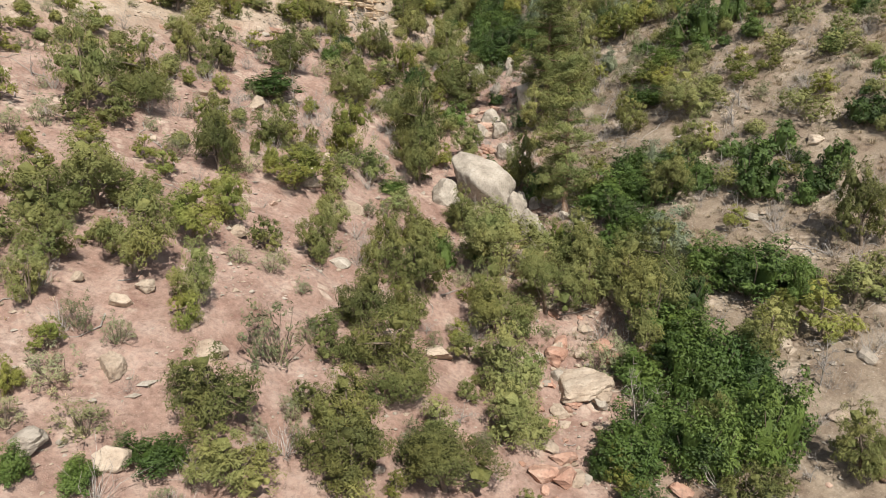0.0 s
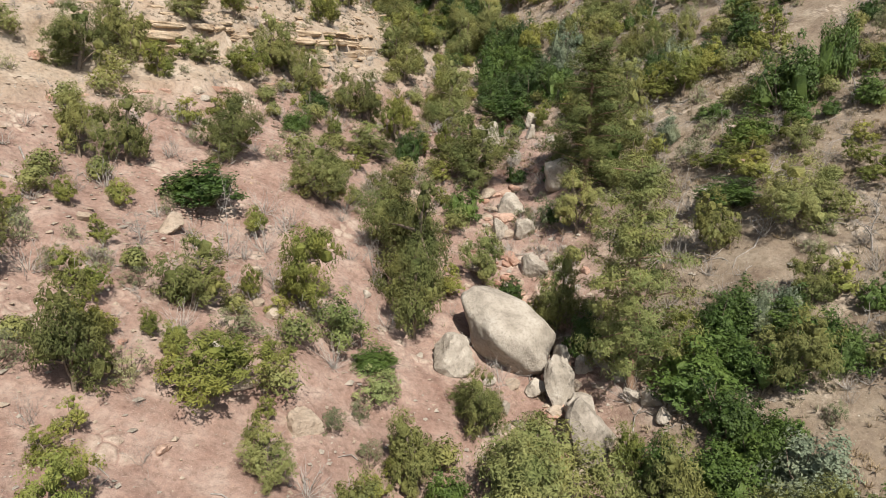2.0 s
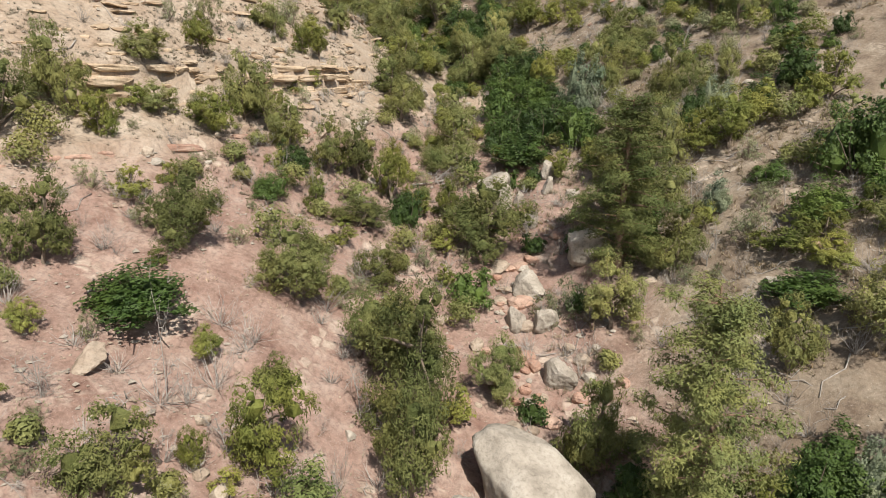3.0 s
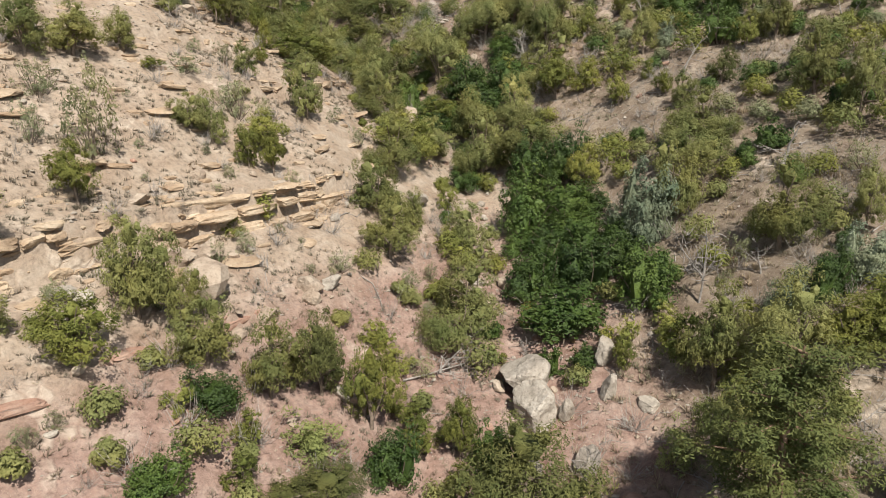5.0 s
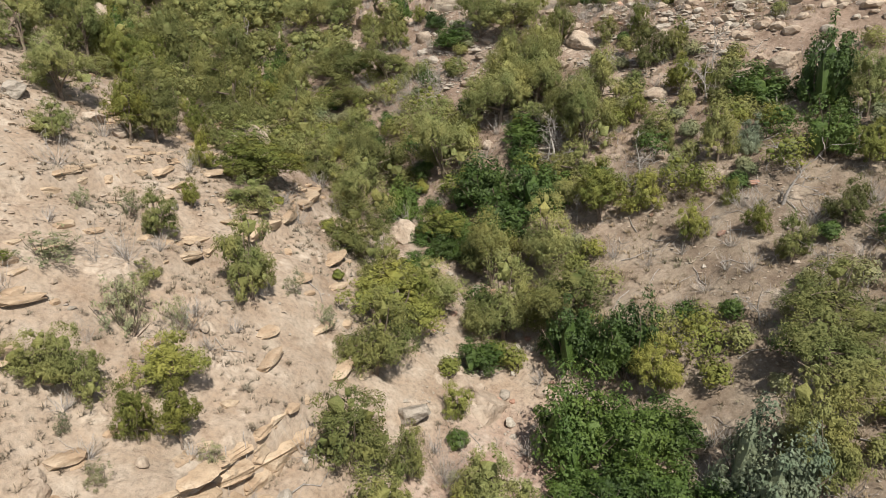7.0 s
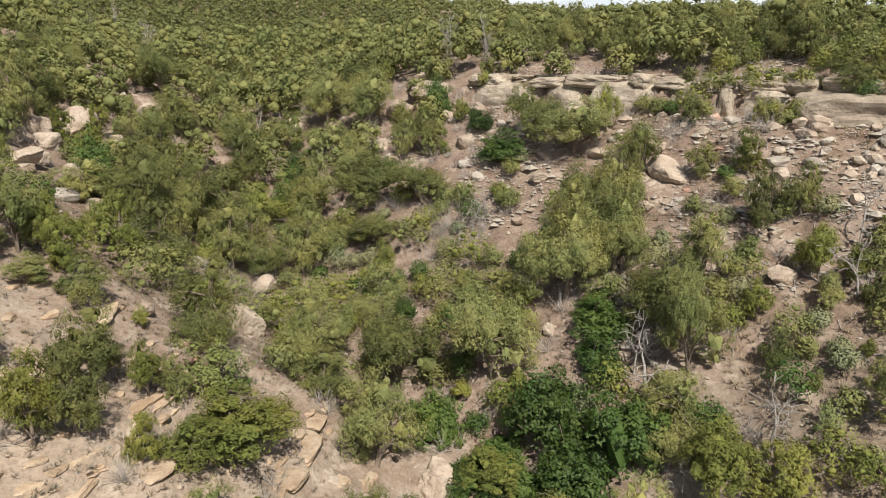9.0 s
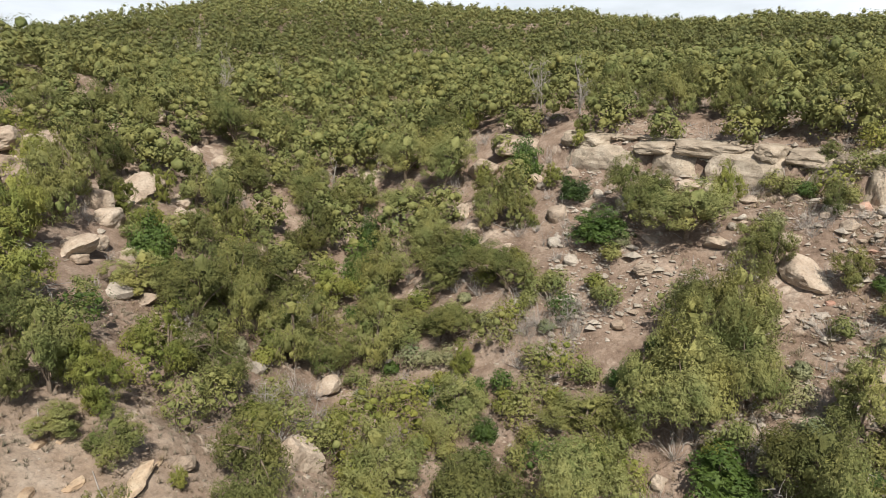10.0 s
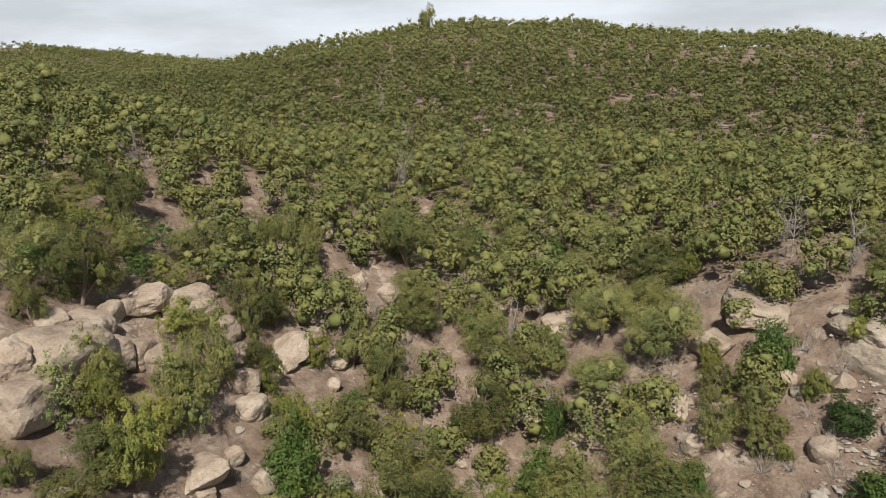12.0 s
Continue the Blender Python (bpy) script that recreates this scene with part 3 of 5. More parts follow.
SPUR_ROCKS = [
    (-7.6, 38.2, 1.4, 1.0), (-7.2, 42.1, 0.7, 1.2), (-14.8, 43.1, 0.6, 0.5), (-6.8, 70.5, 1.2, 1.2), (-12.1, 44.9, 1.2, 0.9), (-1.3, 43.9, 0.3, 0.3),
    (-8.5, 38.9, 0.7, 0.6), (-6.7, 69.9, 0.9, 1.6), (-8.1, 67.7, 1.0, 0.9), (-12.4, 73.2, 0.5, 0.8), (-11.8, 68.3, 1.4, 0.7), (-1.8, 65.2, 0.5, 0.7),
    (-4.8, 66.1, 0.8, 1.0), (-6.0, 71.3, 1.1, 1.1), (1.1, 85.3, 2.3, 1.1), (-13.4, 68.8, 0.9, 0.5), (-10.0, 70.0, 0.5, 0.5), (-18.2, 90.6, 1.2, 0.6),
    (-15.7, 112.3, 1.7, 1.5), (-20.6, 88.5, 1.3, 0.8), (-2.4, 82.6, 1.4, 1.0), (-12.3, 72.8, 0.8, 1.0), (-0.1, 86.1, 0.9, 0.8), (-9.7, 127.9, 1.7, 1.1),
    (21.7, 103.0, 2.2, 1.5), (10.8, 114.8, 3.2, 1.4), (24.0, 102.3, 1.8, 1.1), (-12.9, 86.1, 0.5, 0.5), (-3.5, 98.0, 1.6, 1.1), (-10.1, 80.5, 0.6, 0.6),
]
HEAD_ROCKS = [
    (-13.9, 103.7, 2.2, 2.1), (13.8, 104.4, 1.3, 1.7), (8.6, 112.2, 1.1, 1.0), (-3.4, 98.6, 1.3, 1.6), (-32.3, 121.1, 3.0, 1.7), (-34.2, 132.5, 1.8, 1.3),
    (-24.7, 109.8, 1.4, 0.8), (-8.4, 132.5, 3.3, 1.8), (-29.2, 110.4, 2.4, 1.0), (-16.8, 99.0, 1.2, 0.6), (-29.6, 130.6, 2.0, 1.0), (-4.2, 129.1, 1.2, 1.2),
    (6.8, 115.7, 0.9, 0.7), (2.8, 117.9, 1.6, 0.6), (19.2, 109.6, 0.6, 0.6), (2.4, 105.5, 0.9, 0.6), (-16.6, 89.8, 0.9, 0.6),
]
WOOD_ROCKS = [
    (-36.7, 109.8, 3.6, 2.3), (-36.5, 112.1, 1.8, 2.4), (-36.2, 113.4, 1.5, 2.4), (-34.6, 106.2, 2.2, 2.3), (-37.9, 119.0, 2.7, 1.7), (-34.4, 117.1, 1.5, 1.5),
    (-32.1, 116.9, 1.4, 1.4), (-28.7, 109.9, 0.9, 0.5), (-29.4, 112.7, 0.8, 0.8), (-27.4, 112.7, 1.1, 1.4), (-31.7, 133.1, 1.5, 1.3), (-6.1, 134.7, 4.3, 1.6),
    (-2.6, 124.9, 1.1, 1.1), (-19.0, 135.8, 2.5, 1.5), (-22.6, 144.3, 1.5, 2.4), (-39.1, 114.6, 1.1, 1.6), (-39.1, 115.8, 1.1, 1.1), (-38.8, 134.9, 1.9, 1.2),
    (-34.7, 135.8, 0.7, 1.6), (-28.5, 150.0, 1.6, 1.6), (-49.5, 132.0, 0.9, 0.7), (-19.0, 128.5, 1.1, 1.5), (-8.7, 125.6, 0.9, 0.9), (-18.9, 122.3, 1.3, 1.0),
    (-37.1, 107.7, 1.6, 1.6), (-38.6, 112.7, 2.1, 1.2), (-35.4, 114.0, 1.4, 1.5), (-39.1, 111.0, 1.7, 1.0), (-39.1, 117.3, 2.4, 1.3), (-35.4, 119.3, 1.5, 1.4),
    (-30.9, 116.0, 1.4, 1.2), (-32.6, 124.3, 1.1, 0.9), (-30.6, 124.1, 1.5, 0.7),
]
WOOD_SET = [block_mesh("boulder", 120 + i, TAN_ROCK, 4, 9, 0.02, 3.0, 9.0) for i in range(5)]
PALE_SET = [rock_mesh("boulder", 50 + i, PALE_ROCK, 4, 9 + i % 4, 0.10) for i in range(4)]
TAN_SET = [rock_mesh("boulder", 60 + i, TAN_ROCK, 4, 8 + i % 4, 0.11) for i in range(5)]
RED_SET = [rock_mesh("boulder", 70 + i, RED_ROCK, 3, 9 + i % 3, 0.11) for i in range(3)]
for rows, kinds, label in (
    (LOW_ROCKS, TAN_SET + PALE_SET[:1], "flat pinkish-tan sandstone slab on the lower slope"),
    (GULLY_ROCKS, PALE_SET, "pale grey rounded boulder in the gully bed"),
    (SPUR_ROCKS, TAN_SET + PALE_SET[:2], "tan sandstone boulder on the bare spur"),
    (HEAD_ROCKS, TAN_SET, "tan angular boulder below the rim"),
    (WOOD_ROCKS, WOOD_SET, "warm tan sandstone block among pinyons"),
):
    for i, (x, y, w, h) in enumerate(rows):
        boulder(kinds[i % len(kinds)], "boulder", label, x, y, w * (1.25 if rows is WOOD_ROCKS else 1.08), min(max(h, 0.35), (1.6 if rows is GULLY_ROCKS else 1.0 if rows is WOOD_ROCKS else 0.72) * w) * 1.15, rng, bury=0.15 if rows is GULLY_ROCKS else 0.2)

# loose rocks: along the gully bed and strewn on the slopes
SMALL = [rock_mesh("rock", 80 + i, (PALE_ROCK, TAN_ROCK, RED_ROCK)[i % 3], 2, 8, 0.10) for i in range(9)]
for i in range(270):
    if i < 130:
        y = rng.uniform(14, 100)
        x = float(np.interp(y, GULLY_Y, GULLY_X)) + rng.normal(0, 1.8)
    else:
        y, x = rng.uniform(14, 128), rng.uniform(-24, 20)
    w = 0.25 + rng.gamma(1.6, 0.17)
    boulder(SMALL[rng.integers(9)], "rock", "loose angular sandstone rock on the slope", x, y, w, w * rng.uniform(0.5, 0.85), rng, group="loose rocks")


# talus shed below the two cliffs, and slabs strewn in the gully's head
TALUS = [rock_mesh("talus_block", 90 + i, (TAN_ROCK, TAN_ROCK, PALE_ROCK)[i % 3], 2, 7, 0.09) for i in range(6)]


def talus(start, level, length, count, bounds, label, far=9.0):
    line = contour(start, level, length)
    line = line[(line[:, 0] > bounds[0]) & (line[:, 0] < bounds[1])]
    for i in range(count):
        px, py, nx, ny = line[rng.integers(len(line))]
        away = 0.8 + rng.gamma(1.4, far / 4)
        w = 0.35 + rng.gamma(1.5, 0.32)
        boulder(TALUS[rng.integers(6)], "talus_block", label, px + nx * away, py + ny * away, w, w * rng.uniform(0.45, 0.8), rng, group="talus")


talus((-5.0, 131.0), 54.7, -64, 150, (-5.0, 32), "angular pale sandstone talus block below the cliff")
talus((-31.5, 100.5), 54.2, -22, 26, (-42, -29), "angular tan talus block among the pinyons")
BED = [rock_mesh("gully_rock", 110 + i, (RED_ROCK, TAN_ROCK)[i % 2], 2, 7, 0.10) for i in range(4)]
for i in range(200):
    y = rng.uniform(15, 62)
    w = 0.3 + rng.gamma(1.5, 0.22)
    boulder(BED[i % 4], "gully_rock", "angular reddish rock in the dry gully bed", float(np.interp(y, GULLY_Y, GULLY_X)) + rng.normal(-0.3, 0.9), y, w, w * rng.uniform(0.45, 0.75), rng, group="gully bed rocks")
talus((-22.5, 58.0), 36.2, -38, 22, (-26, -6.2), "pale slab fallen from the cream sandstone band", 5.0)


# thin slabs that crop out of the spur, in line with the slope
SLABS = [block_mesh("sandstone_slab", 140 + i, CREAM_ROCK, 2, 5, 0.05, 2.0) for i in range(5)]
for i in range(260):
    y = rng.uniform(60, 99)
    x = float(np.interp(y, GULLY_Y, GULLY_X)) - rng.uniform(7, 26)
    if land(x, y)[0] < 34.5:
        continue
    w = 0.4 + rng.gamma(1.7, 0.3)
    fall = np.array([gz(x + 0.5, y) - gz(x - 0.5, y), gz(x, y + 0.5) - gz(x, y - 0.5)])
    ob = tagged(new("sandstone_slab", SLABS[i % 5]), "thin cream sandstone slab cropping out of the bare spur", "rock slab", "slabs of the spur")
    ob.matrix_world = pose(x, y, gz(x, y) - 0.07, rng.normal(0, 5), rng.normal(0, 5), math.degrees(math.atan2(-fall[1], -fall[0])) + 90 + rng.normal(0, 14)) @ Matrix.Diagonal((w, w * rng.uniform(0.5, 0.9), rng.uniform(0.16, 0.34), 1))


def stones(material, seed, box=(-30, 24, 12, 132), n=24000, size=0.05):
    """Gravel and chips: too many to count."""
    r = np.random.default_rng(seed)
    base = np.array([(1, 0, 0), (-1, 0, 0), (0, 1, 0), (0, -1, 0), (0.2, 0.1, 1), (0, 0, -1.0)]) * 0.5
    tri = np.array([(0, 2, 4), (2, 1, 4), (1, 3, 4), (3, 0, 4), (2, 0, 5), (1, 2, 5), (3, 1, 5), (0, 3, 5)])
    x, y = r.uniform(box[0], box[1], n), r.uniform(box[2], box[3], n)
    keep = fractal(x * 0.25, y * 0.25, 3, 21) + r.uniform(-0.25, 0.25, n) > -0.02
    x, y = x[keep], y[keep]
    n = len(x)
    s = size + r.gamma(1.4, size, n)
    stretch = np.stack([s * r.uniform(0.8, 1.6, n), s * r.uniform(0.8, 1.3, n), s * r.uniform(0.35, 0.8, n)], 1)
    a = r.uniform(0, 6.28, n)
    p = base[None] * (1 + 0.4 * r.uniform(-1, 1, (n, len(base), 1))) * stretch[:, None, :]
    q = np.stack([p[..., 0] * np.cos(a)[:, None] - p[..., 1] * np.sin(a)[:, None], p[..., 0] * np.sin(a)[:, None] + p[..., 1] * np.cos(a)[:, None], p[..., 2]], -1)
    q += np.stack([x, y, ground_z(x, y) + s * 0.1], 1)[:, None, :]
    f = (tri[None] + (np.arange(n) * len(base))[:, None, None]).reshape(-1, 3)
    tagged(new("gravel", faces_mesh("gravel", q.reshape(-1, 3), f, material)), "scattered " + {9: "tan sandstone chips on the slopes", 12: "pale grey sandstone chips on the slopes", 15: "pale sandstone rubble below the cliff"}[seed], "gravel", kind="stuff")


stones(TAN_ROCK, 9)
stones(PALE_ROCK, 12)
stones(PALE_ROCK, 15, (-3, 26, 103, 130), 9000, 0.10)


# ---- plants ----
def root(name, label, category, group=""):
    return tagged(new(name), label, category, group)


def fill_unit(*sets):
    """Fits a plant into a height of one and a spread of one, its foot at the origin."""
    crown = sets[-1]
    wide = np.percentile(np.hypot(crown[:, 0], crown[:, 1]), 97) * 2
    tall = np.percentile(crown[:, 2], 99.5)
    for v in sets:
        v[:, :2] /= wide
        v[:, 2] /= tall


def conifer_bush(name, label, group, seed, leaf, clumps, count, size, limbs=8, low=0.10, domes=4):
    """Pinyon or juniper: a short trunk, twisted limbs, a crown of several rounded lobes made of many uneven clumps."""
    r = np.random.default_rng(seed)
    ob = root(name, label, "tree", group)
    paths, centres, radii = [], [], []
    trunk = bent(r, (0, 0, -0.05), (r.normal(0, 0.1), r.normal(0, 0.1), 1), 0.72, 0.032, 6, 0.12, 0.3)
    lobe_at = [(trunk[6][0] + np.array([0, 0, -0.04]), 0.24)]
    for i in range(domes + 2):
        a = i * 6.28 / (domes + 2) + r.uniform(-0.5, 0.5)
        out = r.uniform(0.17, 0.30)
        lobe_at.append((np.array([math.cos(a) * out, math.sin(a) * out, r.uniform(0.18, 0.52)]), r.uniform(0.16, 0.24)))
    for i in range(limbs):
        heart, reach = lobe_at[i % len(lobe_at)]
        foot = trunk[1 + i % 4][0]
        way = heart + r.normal(0, 0.05, 3) - foot
        paths.append(bent(r, foot, way, np.linalg.norm(way), 0.016, 5, 0.2, 0.25))
    for i in range(clumps):
        heart, reach = lobe_at[i % len(lobe_at)]
        d = unit(r.normal(0, 1, 3) + np.array([0, 0, 0.25]))
        c = heart + d * reach * r.uniform(0.72, 1.05) * np.array([1, 1, 0.85])
        rad = r.uniform(0.045, 0.095)
        c[2] = max(c[2], low + rad * 0.4)
        centres.append(c)
        radii.append(rad)
    tv, tf = tubes([trunk], 6)
    bv, bf = tubes(paths, 4)
    lv, lf = leaves(r, centres, radii, count, size, 0.40, 0.3)
    iv, jf = lobes(r, [heart for heart, reach in lobe_at] + [heart + unit(r.normal(0, 1, 3)) * reach * 0.55 for heart, reach in lobe_at for k in range(3)],
                   [(reach * 0.36, reach * 0.36, reach * 0.32) for heart, reach in lobe_at] + [(reach * 0.16,) * 3 for heart, reach in lobe_at for k in range(3)], 1, 0.4)
    lv, lf = np.concatenate([lv, iv]), np.concatenate([lf, jf + len(lv)])
    fill_unit(tv, bv, lv)
    part("trunk", faces_mesh("trunk", tv, tf, BARK, True), ob)
    tagged(part("branchwork", faces_mesh("branchwork", bv, bf, BARK, True), ob), kind="stuff")
    part("crown", faces_mesh("crown", lv, lf, leaf), ob)
    return ob


def mound_bush(name, label, group, seed, leaf, clumps, count, size, slim=0.75, category="shrub", thin=0.0, bark=None):
    """A shrub whose leaves reach the ground: many stems and a lumpy mound."""
    r = np.random.default_rng(seed)
    ob = root(name, label, category, group)
    paths, centres, radii = [], [], []
    lobe_at = [(r.uniform(0, 6.28), r.uniform(0.08, 0.26), r.uniform(0.55, 1.0)) for _ in range(6)]
    for i in range(clumps):
        a, out, tall = lobe_at[i % 6]
        d = unit(r.normal(0, 1, 3))
        d[2] = abs(d[2])
        rr = r.uniform(0.6, 1.0)
        c = np.array([math.cos(a) * out + d[0] * 0.24 * rr, math.sin(a) * out + d[1] * 0.24 * rr, 0.06 + d[2] * 0.78 * rr * tall])
        centres.append(c)
        radii.append(r.uniform(0.06, 0.12) * (1 - thin * 0.3))
        if i % 4 == 0:
            paths.append(bent(r, (c[0] * 0.15, c[1] * 0.15, -0.05), c, np.linalg.norm(c) * 1.08, 0.011, 4, 0.2, 0.3))
    bv, bf = tubes(paths, 4)
    lv, lf = leaves(r, centres, radii, count, size, slim)
    if not thin:
        iv, jf = lobes(r, [(math.cos(a) * out, math.sin(a) * out, 0.30 * tall) for a, out, tall in lobe_at], [(0.11, 0.11, 0.27 * tall) for a, out, tall in lobe_at], 1, 0.4)
        lv, lf = np.concatenate([lv, iv]), np.concatenate([lf, jf + len(lv)])
    fill_unit(bv, lv)
    tagged(part("branchwork", faces_mesh("branchwork", bv, bf, bark or BARK, True), ob), kind="stuff")
    part("crown", faces_mesh("crown", lv, lf, leaf), ob)
    return ob


def tall_pine(name, label, seed, leaf):
    """A ponderosa: straight trunk, whorls of boughs with needle tufts and gaps between."""
    r = np.random.default_rng(seed)
    ob = root(name, label, "tree")
    tv, tf = tubes([bent(r, (0, 0, -0.02), (0.01, 0.01, 1), 1.0, 0.025, 9, 0.03, 0.12)], 7)
    paths, centres, radii = [], [], []
    for i in range(62):
        h = 0.10 + 0.87 * i / 62 + r.uniform(-0.01, 0.01)
        a = i * 2.4 + r.uniform(-0.5, 0.5)
        reach = (0.27 * (1 - h) ** 0.55 + 0.06) * (0.55 + 0.45 * min(1, h / 0.3)) * r.uniform(0.5, 1.1)
        end = np.array([math.cos(a) * reach, math.sin(a) * reach, reach * 0.10])
        path = bent(r, (0, 0, h), end, np.linalg.norm(end), 0.006, 4, 0.15, 0.3)
        paths.append(path)
        for t in (1, 2, 3, 4, 4):
            for k in range(3):
                centres.append(path[t][0] + r.normal(0, 0.020, 3) * np.array([1.2, 1.2, 0.6]))
                radii.append(r.uniform(0.028, 0.052))
    bv, bf = tubes(paths, 4)
    lv, lf = leaves(r, centres, radii, 46, 0.0125, 0.4, 0.4, 0.6)
    fill_unit(tv, bv, lv)
    part("trunk", faces_mesh("trunk", tv, tf, PINE_BARK, True), ob)
    tagged(part("branchwork", faces_mesh("branchwork", bv, bf, PINE_BARK, True), ob), kind="stuff")
    part("crown", faces_mesh("crown", lv, lf, leaf), ob)
    return ob


def dead_tree(name, label, seed, forks=1, twigs=9, spread=0.4):
    r = np.random.default_rng(seed)
    ob = root(name, label, "dead tree", "dead trees")
    trunk = bent(r, (0, 0, -0.05), (r.normal(0, 0.12), r.normal(0, 0.12), 1), 1.0, 0.028, 8, 0.14, 0.15)
    boughs, limbs = [], [trunk]
    for f in range(forks):
        limb = bent(r, trunk[r.integers(1, 4)][0], (r.normal(0, 0.8), r.normal(0, 0.8), 0.8), r.uniform(0.5, 0.8), 0.018, 6, 0.2, 0.2)
        boughs.append(limb)
        limbs.append(limb)
    for path in limbs:
        for k in range(twigs):
            q, rad = path[r.integers(2, len(path))]
            way = np.array([r.normal(0, 1), r.normal(0, 1), r.uniform(-0.1, 0.8)])
            b = bent(r, q, way, r.uniform(0.4, 1.0) * spread, rad * 0.5, 4, 0.35, 0.2)
            boughs.append(b)
            for j in range(4):
                q2, rad2 = b[r.integers(1, 5)]
                boughs.append(bent(r, q2, unit(way) + r.normal(0, 0.7, 3), r.uniform(0.2, 0.55) * spread, max(rad2 * 0.6, 0.007), 3, 0.4, 0.4))
    tv, tf = tubes([trunk], 6)
    bv, bf = tubes(boughs, 4)
    fill_unit(tv, bv)
    part("trunk", faces_mesh("trunk", tv, tf, DEADWOOD, True), ob)
    tagged(part("branchwork", faces_mesh("branchwork", bv, bf, DEADWOOD, True), ob), kind="stuff")
    return ob


def bare_shrub(name, label, seed):
    """A low dead shrub: many fine bare stems from one foot."""
    r = np.random.default_rng(seed)
    ob = root(name, label, "shrub", "bare shrubs")
    paths = []
    for i in range(15):
        a = r.uniform(0, 6.28)
        stem = bent(r, (0, 0, -0.05), (math.cos(a) * 0.6, math.sin(a) * 0.6, r.uniform(0.2, 0.9)), r.uniform(0.35, 0.8), 0.0055, 6, 0.55, 0.4)
        paths.append(stem)
        for k in range(5):
            q, rad = stem[r.integers(1, 7)]
            paths.append(bent(r, q, (r.normal(0, 1), r.normal(0, 1), r.uniform(-0.2, 1)), r.uniform(0.12, 0.38), rad * 0.7, 3, 0.55, 0.5))
    bv, bf = tubes(paths, 3)
    fill_unit(bv)
    tagged(part("branchwork", faces_mesh("branchwork", bv, bf, DEADWOOD, True), ob), kind="stuff")
    return ob


# plants by their stretch of the canyon: x, y, height, spread
PINYONS_LOW_SLOPE = [
    (-6.0, 17.5, 1.6, 2.5), (-2.9, 18.8, 2.0, 2.9), (-7.3, 19.1, 2.2, 2.8), (0.1, 20.2, 2.0, 3.5), (-3.2, 20.7, 2.2, 2.3),
    (-13.8, 21.5, 1.7, 1.3), (15.3, 21.9, 2.2, 2.0), (2.9, 23.5, 2.0, 2.6), (-14.4, 23.8, 1.8, 1.9), (-9.4, 24.0, 2.1, 1.6),
    (-2.1, 24.1, 2.5, 3.5), (10.6, 24.2, 2.3, 1.5), (-11.8, 24.8, 2.6, 2.7), (3.1, 26.0, 2.7, 3.0), (-15.7, 26.4, 2.1, 2.7),
    (-3.4, 26.7, 2.4, 2.4), (13.7, 27.5, 2.3, 1.7), (-1.5, 28.3, 2.2, 1.6), (-14.7, 28.5, 2.6, 3.1), (-13.1, 28.5, 1.4, 2.1),
    (9.8, 30.5, 3.3, 3.1), (-5.8, 30.5, 2.2, 1.8),
]
PINYONS_BOULDER_REACH = [
    (2.7, 30.7, 3.1, 3.4), (-1.0, 31.9, 2.9, 2.8), (-2.9, 32.4, 2.6, 2.3), (21.5, 33.8, 5.6, 2.6), (-5.6, 34.4, 1.5, 1.6),
    (-11.7, 35.3, 3.0, 2.4), (-18.5, 36.0, 3.9, 2.8), (7.8, 36.2, 3.2, 3.0), (3.5, 36.4, 3.6, 5.2), (-1.1, 36.8, 4.4, 1.9),
    (-16.8, 38.4, 3.2, 3.4), (3.1, 39.0, 1.9, 1.7), (1.2, 40.0, 2.9, 1.8), (13.5, 40.6, 2.8, 2.9), (-9.9, 40.7, 2.3, 2.6),
    (1.1, 41.5, 1.1, 2.2), (15.8, 44.2, 2.2, 1.9), (7.6, 44.8, 2.1, 1.6), (-1.6, 45.0, 4.2, 2.7), (-6.8, 47.0, 1.3, 1.3),
    (5.3, 47.7, 3.8, 2.5), (-17.3, 48.1, 2.6, 2.1), (-1.8, 48.3, 4.5, 4.0),
]
PINYONS_RED_BANK = [
    (17.3, 48.6, 2.8, 3.7), (13.3, 49.2, 2.6, 2.2), (-15.7, 49.2, 2.9, 2.3), (1.9, 50.7, 2.5, 2.4), (-2.1, 50.7, 3.3, 3.8),
    (-11.6, 52.5, 2.8, 3.3), (-6.7, 52.5, 2.8, 3.6), (19.4, 53.5, 1.4, 2.0), (7.5, 54.4, 3.0, 2.7), (-20.4, 54.8, 2.7, 3.9),
    (-3.5, 56.2, 1.9, 2.5), (11.2, 57.2, 2.9, 3.2), (-18.9, 58.2, 3.4, 2.7), (-5.1, 60.9, 1.2, 3.2), (-15.4, 61.0, 1.5, 1.8),
    (2.0, 61.4, 3.6, 4.9), (11.4, 61.6, 3.0, 2.9), (9.2, 62.4, 3.7, 2.2), (-16.9, 63.1, 1.7, 2.7), (-9.3, 63.6, 2.1, 2.2),
    (-7.2, 64.1, 2.8, 2.1), (-11.9, 64.5, 3.0, 2.3), (-10.6, 64.5, 3.0, 2.3),
]
